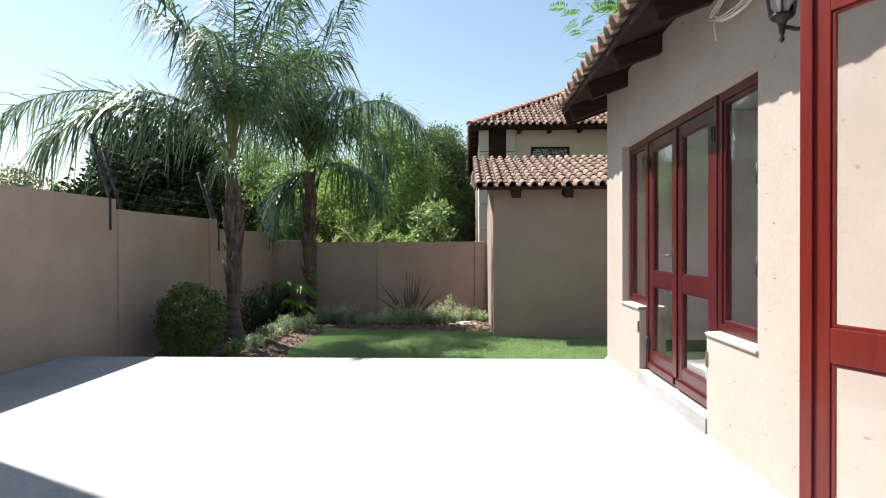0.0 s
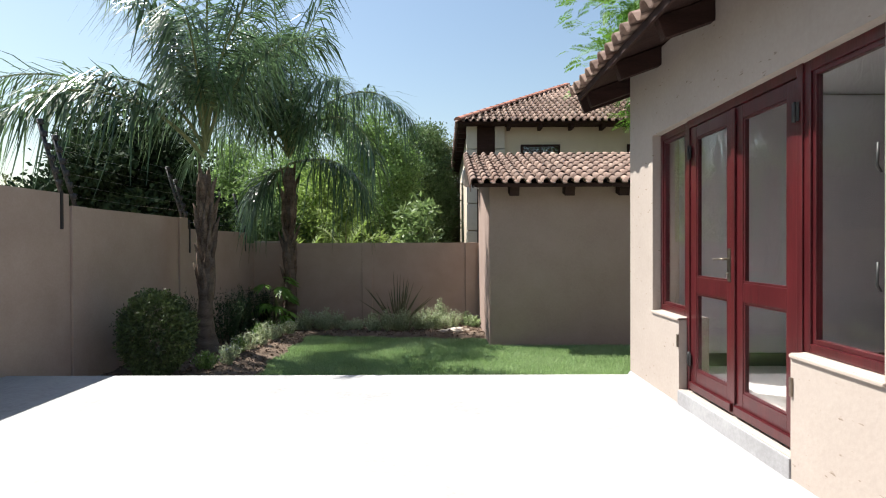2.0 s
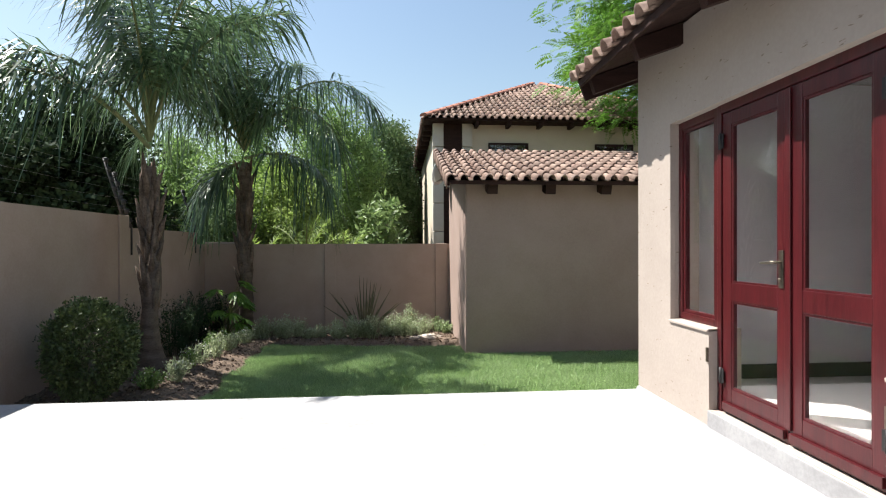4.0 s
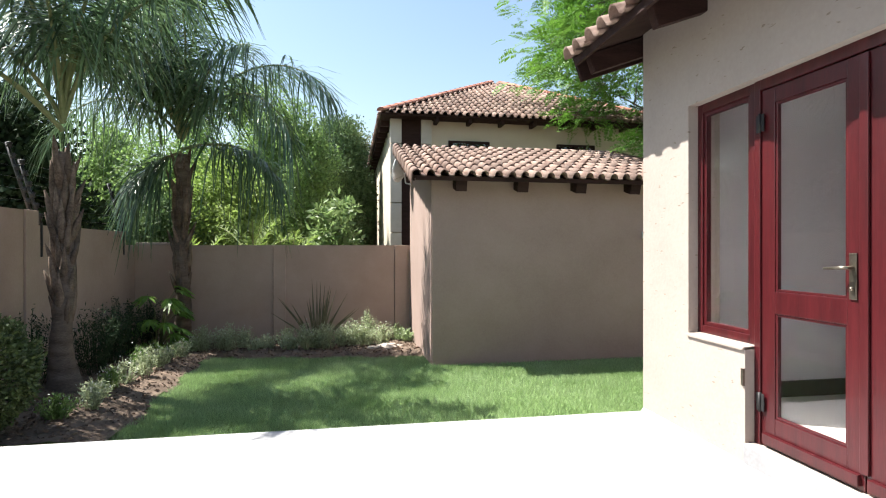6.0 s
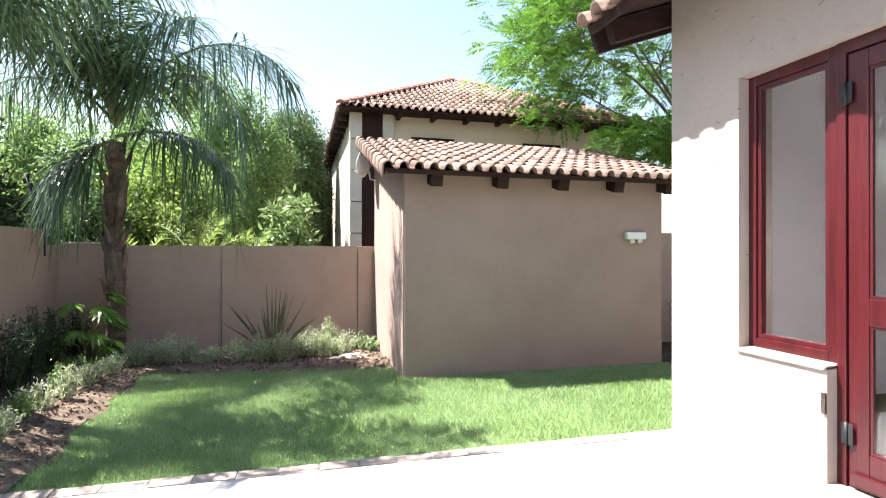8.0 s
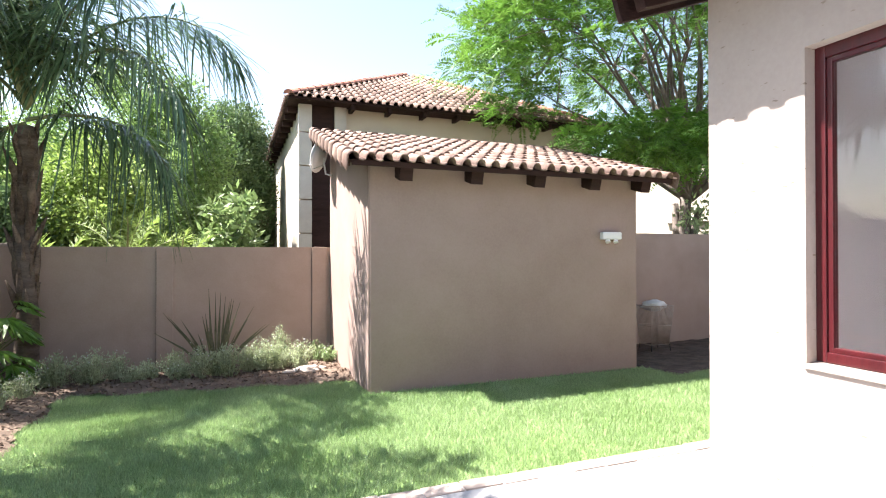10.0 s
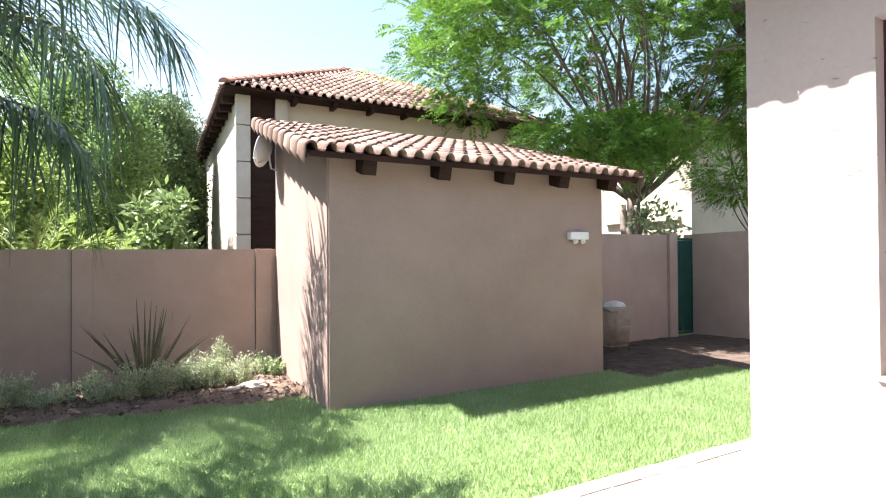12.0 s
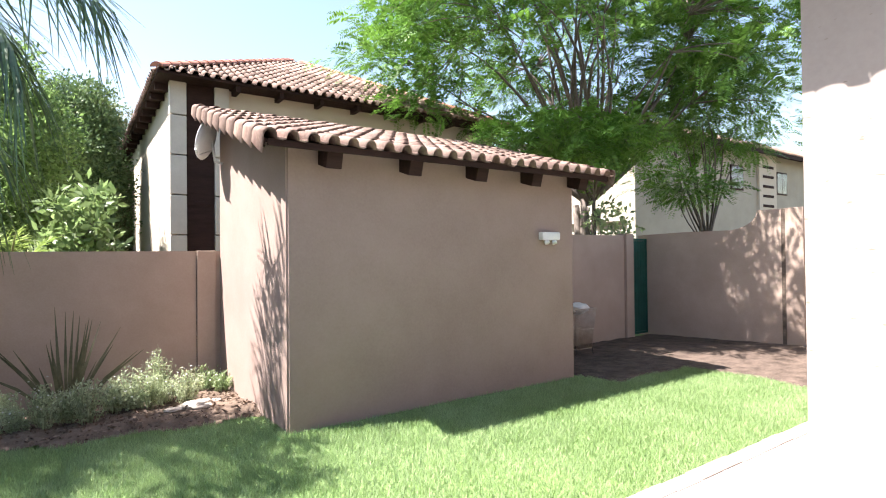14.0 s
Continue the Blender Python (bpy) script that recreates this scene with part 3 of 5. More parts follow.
# ---- boundary walls ----
BY = 12.87
wall_grid("wall_back", "y", BY, 0.2, [-4.72, 0.60], [-0.9, 1.37], lambda x, z: True, PLASTER)
for x0, x1 in ((-2.19, -1.95), (0.21, 0.46)):
    structure("pilaster", (x0, BY - 0.035, -0.9), (x1, BY - 0.001, 1.374), PLASTER, 0.008)
    structure("wall_joint", (x0 - 0.007, BY - 0.004, -0.9), (x0 - 0.003, BY - 0.0005, 1.36), BEAM)
structure("coping", (-4.70, BY - 0.02, 1.372), (-3.85, BY + 0.22, 1.42), SILL, 0.01)
LX = -4.72
wall_grid("wall_left", "x", LX - 0.2, 0.2, [3.69, 6.75, 9.6, 12.45, 13.07], [-0.9, 1.37, 1.61, 1.79, 1.93],
          lambda y, z: z < (1.93 if y < 6.75 else 1.79 if y < 9.6 else 1.61 if y < 12.45 else 1.37), PLASTER)
for y0, y1, zt in ((6.76, 7.02, 1.794), (9.35, 9.62, 1.795)):
    structure("pilaster", (LX + 0.001, y0, -0.9), (LX + 0.035, y1, zt), PLASTER, 0.008)
structure("wall_neighbour", (LX - 0.25, -4.84, -0.9), (LX, 3.69, 5.2), PLASTER)


# electric fence on the left wall
def fence_bracket(y, top, arm=0.86):
    e = empty("fence_bracket", (LX, y, top))
    tagged(e, "black steel electric fence bracket leaning over the wall", "fence bracket", "electric fence brackets")
    part("bar", box_bm((0.002, -0.019, -0.42), (0.016, 0.019, 0.02), 0.002), IRON, e)
    tip = Vector((-0.26, 0.0, arm))
    base = Vector((0.0, 0.0, 0.0))
    part("arm", tube(bmesh.new(), [base, base + tip * 0.5, tip], 0.024, 6), IRON, e)
    for k in range(6):
        p = base + tip * (0.14 + 0.165 * k)
        bm = bmesh.new()
        lathe(bm, [(0.016, -0.036), (0.040, -0.026), (0.024, 0.0), (0.040, 0.026), (0.016, 0.036)], 8, Matrix.Translation(p + Vector((0.022, 0, 0))))
        part("insulator", bm, IRON, e)
    return [Vector((LX, y, top)) + base + tip * (0.14 + 0.165 * k) + Vector((0.022, 0, 0)) for k in range(6)]


runs = [[(6.62, 1.93), (3.9, 1.93)], [(6.86, 1.79), (9.48, 1.79)], [(9.74, 1.61), (12.35, 1.61)]]
for run in runs:
    ends = [fence_bracket(*r) for r in run]
    if run[0][1] > 1.9:
        continue
    wire = empty("fence_wires", ends[0][0])
    tagged(wire, "thin galvanised electric fence wires strung between brackets", "fence wire", "electric fence wires")
    for a, b in zip(*ends):
        bm = tube(bmesh.new(), [a, (a + b) / 2 - Vector((0, 0, 0.012)), b], 0.0009, 4)
        bm.transform(Matrix.Translation(-ends[0][0]))
        part("wire", bm, STEEL, wire)

# right end of the garden: wall, gate, side wall with a curved step
wall_grid("wall_back_right", "y", 12.0, 0.2, [4.6, 8.64], [-0.9, 1.66], lambda x, z: True, PLASTER)
structure("gate_pier", (8.62, 11.93, -0.9), (8.87, 12.2, 1.70), PLASTER, 0.01)
gate = empty("garden_gate", (9.25, 12.06, -0.56))
tagged(gate, "closed dark green painted steel garden gate", "gate")
for a, b in (((-0.37, 0, 0.03), (-0.33, 0.04, 2.16)), ((0.24, 0, 0.03), (0.28, 0.04, 2.16)), ((-0.33, 0, 0.03), (0.24, 0.04, 0.08)), ((-0.33, 0, 2.11), (0.24, 0.04, 2.16))):
    part("gate_frame", box_bm(a, b, 0.003), GATE, gate)
for k in range(6):
    part("slat", box_bm((-0.327 + k * 0.0945, 0.008, 0.085), (-0.327 + k * 0.0945 + 0.089, 0.03, 2.105), 0.004), GATE, gate)
GX = 9.55
bm = bmesh.new()
prof = [(12.3, 1.68), (11.2, 1.71), (10.25, 1.71)] + [(10.25 - 0.58 * math.sin(a), 1.71 + 0.36 * (1 - math.cos(a))) for a in (math.pi / 2 * k / 8 for k in range(1, 9))] + [(9.55, 2.07), (4.5, 2.07)]
for x in (GX, GX + 0.2):
    for y, z in prof:
        bm.verts.new((x, y, -0.9))
        bm.verts.new((x, y, z))
v = list(bm.verts)
n = 2 * len(prof)
for i in range(0, n - 2, 2):
    bm.faces.new((v[i], v[i + 1], v[i + 3], v[i + 2]))
    bm.faces.new((v[n + i], v[n + i + 2], v[n + i + 3], v[n + i + 1]))
    bm.faces.new((v[i + 1], v[n + i + 1], v[n + i + 3], v[i + 3]))
bm.faces.new((v[0], v[n], v[n + 1], v[1]))
bm.faces.new((v[n - 2], v[n - 1], v[2 * n - 1], v[2 * n - 2]))
bmesh.ops.recalc_face_normals(bm, faces=bm.faces[:])
tagged(part("wall_right", bm, PLASTER), kind="structure")
structure("pilaster", (GX - 0.05, 8.86, -0.9), (GX - 0.001, 9.16, 2.074), PLASTER, 0.008)
structure("wall_joint", (GX - 0.012, 9.165, -0.9), (GX - 0.0005, 9.245, 2.06), BARK)


# ---- neighbouring houses ----
def window(parent, x0, x1, z0, z1, y, inv, shutter=False):
    w = part("window", box_bm((x0, y - 0.02, z0), (x1, y + 0.05, z1), 0.004, inv), BEAM, parent, "dark timber window")
    part("pane", box_bm((x0 + 0.07, y - 0.028, z0 + 0.07), ((x0 + x1) / 2 - 0.03, y - 0.021, z1 - 0.07), 0, inv), GLASS, w)
    part("pane", box_bm(((x0 + x1) / 2 + 0.03, y - 0.028, z0 + 0.07), (x1 - 0.07, y - 0.021, z1 - 0.07), 0, inv), GLASS, w)


nb = empty("house", (4.8, 22, -0.6))
tagged(nb, "two-storey cream plastered house with a hipped clay tile roof", "house", "neighbouring houses")
ni = Matrix.Translation(-Vector(nb.location))
NX0, NX1, NY0, NY1, NZ = 0.42, 9.2, 17.0, 28.0, 5.08
part("wall", box_bm((NX0 + 0.05, NY0 + 0.10, -0.9), (NX1, NY1, NZ + 0.02), 0, ni), PLASTER_CREAM, nb)
for k in range(7):
    for x0, x1 in ((NX0, 0.74), (1.30, 1.60)):
        z0 = -0.75 + k * 0.84
        part("quoin", box_bm((x0, NY0 - 0.03, z0), (x1, NY0 + 0.2, min(z0 + 0.815, NZ)), 0.015, ni), QUOIN, nb)
part("tall_shutter", box_bm((0.745, NY0 + 0.04, -0.6), (1.295, NY0 + 0.13, NZ), 0.005, ni), BEAM, nb, "tall dark timber shutter")
for z in (0.4, 1.4, 2.4, 3.4, 4.4):
    part("shutter_rail", box_bm((0.76, NY0 + 0.025, z), (1.28, NY0 + 0.039, z + 0.08), 0.003, ni), BEAM, nb)
window(nb, 2.1, 3.32, 3.2, 4.42, NY0 + 0.05, ni)
window(nb, 5.4, 6.6, 3.2, 4.42, NY0 + 0.05, ni)
apex = Vector((4.8, 22.0, 7.72))
corners = [Vector(p) for p in ((0.14, 16.53, NZ - 0.06), (9.5, 16.53, NZ - 0.06), (9.5, 28.4, NZ - 0.06), (0.14, 28.4, NZ - 0.06))]
bm = bmesh.new()
vs = [bm.verts.new(c) for c in corners] + [bm.verts.new(c - Vector((0, 0, 0.05))) for c in corners] + [bm.verts.new(apex)]
for i in range(4):
    bm.faces.new((vs[i], vs[(i + 1) % 4], vs[8]))
    bm.faces.new((vs[i], vs[4 + i], vs[4 + (i + 1) % 4], vs[(i + 1) % 4]))
bm.faces.new(vs[4:8])
bmesh.ops.recalc_face_normals(bm, faces=bm.faces[:])
bm.transform(ni)
part("roof", bm, BEAM, nb)
for k in range(9):
    part("rafter", box_bm((1.65 + k * 0.95, 16.58, NZ - 0.25), (1.75 + k * 0.95, 17.0, NZ - 0.112), 0.005, ni), BEAM, nb)
for k in range(14):
    part("rafter", box_bm((0.18, 17.3 + k * 0.8, NZ - 0.25), (NX0 + 0.04, 17.4 + k * 0.8, NZ - 0.112), 0.005, ni), BEAM, nb)
for a, b, seed, nx, ny in ((corners[0], corners[1], 7, 44, 16), (corners[3], corners[0], 8, 55, 14)):
    along = (b - a).normalized()
    foot = a + along * (apex - a).dot(along)
    rise = apex - foot
    H, width, peak = rise.length, (b - a).length, (foot - a).length

    def inside(u, s, H=H, width=width, peak=peak):
        return s < H and u > peak * s / H - 0.05 and u < width - (width - peak) * s / H
    poses = tile_poses(a - rise.normalized() * 0.04, along, rise, nx, ny + 3, 0.213, 0.37, inside, seed)
    lay_tiles(nb, TILE_MESH, poses, 300 if seed == 7 else 0)
ridge_bm = bmesh.new()
for k in range(9):
    a = math.pi * k / 8
    for y, s in ((0, 0.85), (-0.42, 1.0)):
        ridge_bm.verts.new((-0.14 * math.cos(a) * s, y, 0.10 * math.sin(a) * s))
rv = list(ridge_bm.verts)
for k in range(8):
    ridge_bm.faces.new((rv[2 * k], rv[2 * k + 1], rv[2 * k + 3], rv[2 * k + 2])).smooth = True
ridge_bm.faces.new([rv[2 * k + 1] for k in range(9)])
RIDGE_MESH = mesh_of("ridge_tile", ridge_bm, RIDGE)
for c in corners[:2] + [corners[3]]:
    d = (apex - c)
    rot = d.to_track_quat("Y", "Z").to_matrix().to_4x4()
    for k in range(int(d.length / 0.37)):
        t = new("ridge_tile", RIDGE_MESH)
        t.parent = nb
        t.matrix_basis = ni @ Matrix.Translation(c + d.normalized() * (0.37 * k + 0.40) + Vector((0, 0, 0.05))) @ rot

h2 = empty("house", (24, 22, -0.6))
tagged(h2, "cream two-storey house behind trees with a tiled roof", "house", "neighbouring houses")
hi = Matrix.Translation(-Vector(h2.location))
part("wall", box_bm((17.4, 18.0, -0.9), (44, 26, 6.45), 0, hi), PLASTER_FAR_SHADED, h2)
part("pilaster", box_bm((27.4, 17.86, -0.9), (29.25, 17.999, 6.45), 0.02, hi), PLASTER_CREAM, h2)
for k in range(6):
    part("vent_slot", box_bm((27.75, 17.84, 3.05 + k * 0.5), (28.9, 17.859, 3.19 + k * 0.5), 0.005, hi), BEAM, h2)
for x in (24.8, 29.5):
    window(h2, x, x + 1.2, 4.3, 5.5, 17.98, hi)
part("balcony_rail", box_bm((17.2, 18.5, 2.6), (17.39, 22.5, 2.75), 0.01, hi), QUOIN, h2)
bm = bmesh.new()
a = [bm.verts.new(p) for p in ((16.8, 17.4, 6.3), (45, 17.4, 6.3), (45, 26.6, 6.3), (16.8, 26.6, 6.3), (20.5, 22, 8.3), (42, 22, 8.3))]
for f in ((0, 1, 5, 4), (1, 2, 5), (2, 3, 4, 5), (3, 0, 4), (3, 2, 1, 0)):
    bm.faces.new([a[i] for i in f])
bmesh.ops.recalc_face_normals(bm, faces=bm.faces[:])
bm.transform(hi)
part("roof", bm, BEAM, h2)
s2 = Vector((0, 4.6, 2.0))
lay_tiles(h2, TILE_MESH, tile_poses((16.8, 17.36, 6.32), (1, 0, 0), s2, 124, 13, 0.213, 0.37,
          lambda u, s: u > s * 0.68, 9), 0)
part("fascia", box_bm((16.8, 17.33, 6.1), (45, 17.38, 6.3), 0, hi), BEAM, h2)


# ---- plants: helpers ----
def unit(a):
    return a / np.maximum(np.linalg.norm(a, axis=-1, keepdims=True), 1e-9)


def blades(base, direction, length, width, droop=0.0, side=None, rng=None):
    """Leaves as pairs of quads: base, direction (N,3), length and width (N,); droop bends the tip down. Gives (2N, 4, 3)."""
    d = unit(direction)
    if side is None:
        side = unit(np.cross(d, rng.normal(size=d.shape)))
    w = np.asarray(width)[:, None]
    ln = np.asarray(length)[:, None]
    drop = np.zeros_like(d)
    drop[:, 2] = 1
    drop = drop * ln * np.asarray(droop).reshape(-1, 1)
    mid = base + d * ln * 0.5 - drop * 0.25
    tip = base + d * ln - drop
    a = np.stack([base - side * w * 0.25, mid - side * w * 0.5, mid + side * w * 0.5, base + side * w * 0.25], 1)
    b = np.stack([mid - side * w * 0.5, tip - side * w * 0.06, tip + side * w * 0.06, mid + side * w * 0.5], 1)
    return np.concatenate([a, b])


def diamonds(base, direction, length, width, rng):
    d = unit(direction)
    side = unit(np.cross(d, rng.normal(size=d.shape)))
    ln, w = np.asarray(length)[:, None], np.asarray(width)[:, None]
    mid = base + d * ln * 0.5
    return np.stack([base, mid - side * w * 0.5, base + d * ln, mid + side * w * 0.5], 1)


def feather(base, axis, length, leaflet, rng, pairs=8):
    """Pinnate sprays: leaflets along both sides of an axis. Gives (N * pairs * 2, 4, 3)."""
    a = unit(axis)
    side = unit(np.cross(a, np.array([0, 0, 1.0]) + rng.normal(size=a.shape) * 0.45))
    out = []
    for k in range(pairs):
        t = (k + 0.6) / pairs
        p = base + a * (length * t)[:, None]
        p = p - np.array([0, 0, 1.0]) * (length * 0.28 * t * t)[:, None]
        size = leaflet * (0.55 + 0.9 * math.sin(math.pi * (0.15 + 0.75 * t)))
        for s in (-1, 1):
            d = unit(side * s + a * 0.35 + rng.normal(size=a.shape) * 0.15)
            w = a * (size * 0.17)[:, None]
            m = p + d * (size * 0.5)[:, None]
            out.append(np.stack([p, m - w, p + d * size[:, None], m + w], 1))
    return np.concatenate(out)


def limb_path(a, b, rng, bend=0.25, n=6):
    a, b = Vector(a), Vector(b)
    pts = []
    off = Vector([rng.uniform(-1, 1) for _ in range(3)]) * (b - a).length * bend * 0.4
    for i in range(n + 1):
        t = i / n
        lift = Vector((0, 0, 1)) * (b - a).length * bend * 0.35 * math.sin(math.pi * t)
        pts.append(a.lerp(b, t) + off * math.sin(math.pi * t) + lift)
    return pts


def clump_tree(name, label, base, fork, centre, radii, clumps, mat, leaf_fn, seed, trunk_r=0.16, clump_r=0.7, limbs=7, group="", shell=0.55, show_limbs=True, stems=1, low=-1.0, limb_r=0.62, twig_r=0.17):
    """A tree: tapered trunk, limbs that reach the clumps, and a crown of leaves round their ends."""
    rng = random.Random(seed)
    nr = np.random.default_rng(seed)
    e = empty(name, base)
    tagged(e, label, "tree" if "tree" in name else "shrub", group)
    inv = Matrix.Translation(-Vector(base))
    fork, centre = Vector(fork), Vector(centre)
    cent = []
    while len(cent) < clumps:
        d = Vector([rng.gauss(0, 1) for _ in range(3)]).normalized()
        r = rng.uniform(shell, 1.0) ** 0.7
        bump = 1 + 0.22 * noise.noise(d * 2.1 + Vector((seed, 0, 0)))
        p = centre + Vector((d.x * radii[0], d.y * radii[1], d.z * radii[2])) * r * bump
        if p.z > base[2] + 0.3 and d.z > low + abs(rng.gauss(0, 0.12)):
            cent.append(p)
    bm = bmesh.new()
    for s in range(stems):
        foot = Vector(base) + Vector((rng.uniform(-1, 1), rng.uniform(-1, 1), 0)) * trunk_r * (1.6 if stems > 1 else 0)
        top = fork + Vector((rng.uniform(-1, 1), rng.uniform(-1, 1), rng.uniform(-0.3, 0.3))) * (0.5 if stems > 1 else 0)
        path = limb_path(foot, top, rng, 0.12)
        tube(bm, path, [trunk_r * (1.15 - 0.45 * i / 6) for i in range(7)], 8)
    bm.transform(inv)
    part("trunk", bm, TREE_BARK, e)
    mains = []
    if show_limbs:
        for k in range(limbs):
            target = cent[int(k * len(cent) / limbs)]
            path = limb_path(fork, fork.lerp(target, 0.8), rng, 0.3)
            mains.append(path)
            bm = tube(bmesh.new(), path, [trunk_r * limb_r * (1 - 0.77 * i / 6) for i in range(7)], 6)
            bm.transform(inv)
            part("limb", bm, TREE_BARK, e)
        bm = bmesh.new()
        for c in cent:
            near = min((p for m in mains for p in m[2:]), key=lambda p: (p - c).length)
            path = limb_path(near, c, rng, 0.22, 4)
            tube(bm, path, [trunk_r * twig_r * (1 - 0.2 * i) for i in range(5)], 4, False)
        bm.transform(inv)
        tagged(part("twig", bm, TREE_BARK, e), kind="stuff")
    faces = leaf_fn(np.array(cent), clump_r, nr, np.array(centre))
    faces = faces - np.array(base)
    part("crown", quads_mesh("crown", faces, mat), mat, e)
    return e


def feather_leaves(per, length=0.42, leaflet=0.10, pairs=8):
    def make(cent, r, nr, centre):
        n = len(cent) * per
        idx = np.repeat(np.arange(len(cent)), per)
        off = nr.normal(size=(n, 3)) * np.array([r, r, r * 0.3]) * 0.6
        p = cent[idx] + off
        axis = unit(unit(off) + unit(p - centre) * 0.5 + nr.normal(size=(n, 3)) * 0.35 + np.array([0, 0, -0.05]))
        return feather(p, axis, length * nr.uniform(0.7, 1.25, n), leaflet * nr.uniform(0.75, 1.2, n), nr, pairs)
    return make


def leaf_cloud(per, length=0.12, width=0.06, flat=0.8):
    def make(cent, r, nr, centre):
        n = len(cent) * per
        idx = np.repeat(np.arange(len(cent)), per)
        d = unit(nr.normal(size=(n, 3)))
        rad = r * nr.uniform(0.35, 1.0, n) ** 0.6
        p = cent[idx] + d * rad[:, None] * np.array([1, 1, flat]) * (1 + 0.25 * nr.normal(size=(n, 1)))
        axis = unit(d + nr.normal(size=(n, 3)) * 0.7 + np.array([0, 0, 0.15]))
        return diamonds(p, axis, length * nr.uniform(0.6, 1.3, n), width * nr.uniform(0.6, 1.3, n), nr)
    return make


# ---- palms ----
def frond(name, base, azimuth, elev, bend, length, seed, parent, inv, leaflet=0.62, droop=0.55, mat=None, width=0.033, count=96, bare=0.13):
    rng = np.random.default_rng(seed)
    n = 22
    pts = [np.array(base, float)]
    twist = rng.uniform(-0.35, 0.35)
    for i in range(n):
        t = i / n
        e = elev - bend * t ** 1.25
        az = azimuth + twist * t
        pts.append(pts[-1] + np.array([math.cos(e) * math.cos(az), math.cos(e) * math.sin(az), math.sin(e)]) * length / n)
    pts = np.array(pts)
    bm = tube(bmesh.new(), [Vector(p) for p in pts[::2]], [0.030 * (1 - 0.88 * i / 11) + 0.002 for i in range(12)], 5, False)
    bm.transform(inv)
    f = part("frond", bm, RACHIS, parent)
    t = np.linspace(bare, 0.995, count) + rng.uniform(-0.004, 0.004, count)
    quads = []
    for s in (-1, 1):
        k = np.clip(t * n, 0, n - 1e-3)
        i = k.astype(int)
        p = pts[i] + (pts[i + 1] - pts[i]) * (k - i)[:, None]
        fwd = unit(pts[i + 1] - pts[i])
        side = unit(np.cross(fwd, np.array([0, 0, 1.0])) + 1e-6) * s
        upv = np.cross(side, fwd) * s
        prof = leaflet * (0.42 + 0.75 * np.sin(np.pi * np.clip(0.12 + 0.80 * t, 0, 1))) * rng.uniform(0.8, 1.12, count)
        d = unit(side * 0.85 + fwd * (0.35 + 0.65 * t)[:, None] + upv * rng.uniform(-0.45, 0.80, count)[:, None] + rng.normal(size=(count, 3)) * 0.17)
        wide = unit(np.cross(d, np.array([0, 0, 1.0])) + fwd * 0.6)
        quads.append(blades(p, d, prof, np.full(count, width), droop * rng.uniform(0.25, 1.6, count), wide))
    q = np.concatenate(quads)
    q = q + np.array(inv.translation)
    tagged(part("foliage", quads_mesh("foliage", q, mat or FROND), mat or FROND, f), kind="stuff")
    return f


def palm(base, top, radius, seed, fronds, label, trunk_profile, bare, droop):
    rng = random.Random(seed)
    e = empty("palm_tree", base)
    tagged(e, label, "palm tree", "queen palms in the bed")
    inv = Matrix.Translation(-Vector(base))
    base, top = Vector(base), Vector(top)
    bm = bmesh.new()
    n = 30
    pts = [base.lerp(top, i / n) + Vector((0.03 * math.sin(i * 0.35 + seed), 0.03 * math.cos(i * 0.3), -0.25 if i == 0 else 0)) for i in range(n + 1)]
    rad = []
    for i in range(n + 1):
        t = i / n
        r = float(np.interp(t, [q[0] for q in trunk_profile], [q[1] for q in trunk_profile]))
        rad.append(r * (1 + (0.035 if i % 2 else -0.02)))
    tube(bm, pts, rad, 14)
    bm.transform(inv)
    part("trunk", bm, BARK, e)
    # old leaf bases on the upper trunk
    boot = bmesh.new()
    tube(boot, [(0, 0, -0.22), (0.03, 0, 0.0), (0.06, 0, 0.16), (0.085, 0, 0.30)], [0.035, 0.05, 0.03, 0.008], 6)
    boot_mesh = mesh_of("leaf_base", boot, BOOT)
    for k in range(46):
        t = 0.30 + 0.68 * k / 46
        p = base.lerp(top, t)
        r = float(np.interp(t, [q[0] for q in trunk_profile], [q[1] for q in trunk_profile]))
        a = k * 2.4 + seed
        o = new("leaf_base", boot_mesh)
        o.parent = e
        s = rng.uniform(0.65, 1.15)
        o.matrix_basis = inv @ Matrix.Translation(p) @ pose(0, 0, 0, 0, 0, math.degrees(a)) @ Matrix.Translation((r - 0.03, 0, 0)) @ pose(0, 0, 0, 0, rng.uniform(-6, 12), 0) @ Matrix.Diagonal((s, s, s, 1))
    for k, (az, el, bend, ln) in enumerate(fronds):
        frond("frond", top + Vector((0, 0, 0.05 + 0.25 * max(el, 0))), az, el, bend, ln, seed * 100 + k, e, inv, leaflet=radius, bare=bare, droop=droop)
    return e


def frond_list(seed, n, low, high, reach, droopy=2.0, stiff=0.8):
    rng = random.Random(seed)
    out = []
    for k in range(n):
        u = k / (n - 1)
        el = low + (high - low) * u
        out.append((k * 2.39996 + rng.uniform(-0.3, 0.3), el, (droopy + (stiff - droopy) * u) * rng.uniform(0.85, 1.15), reach * rng.uniform(0.85, 1.1)))
    return out


def lean_front(a):
    """Turn a frond's heading towards the open lawn, away from the wall behind."""
    a = math.atan2(math.sin(a), math.cos(a))
    if math.cos(a) < -0.5:
        return a
    a = -abs(a)
    return a - 0.6 if a > -0.6 else a


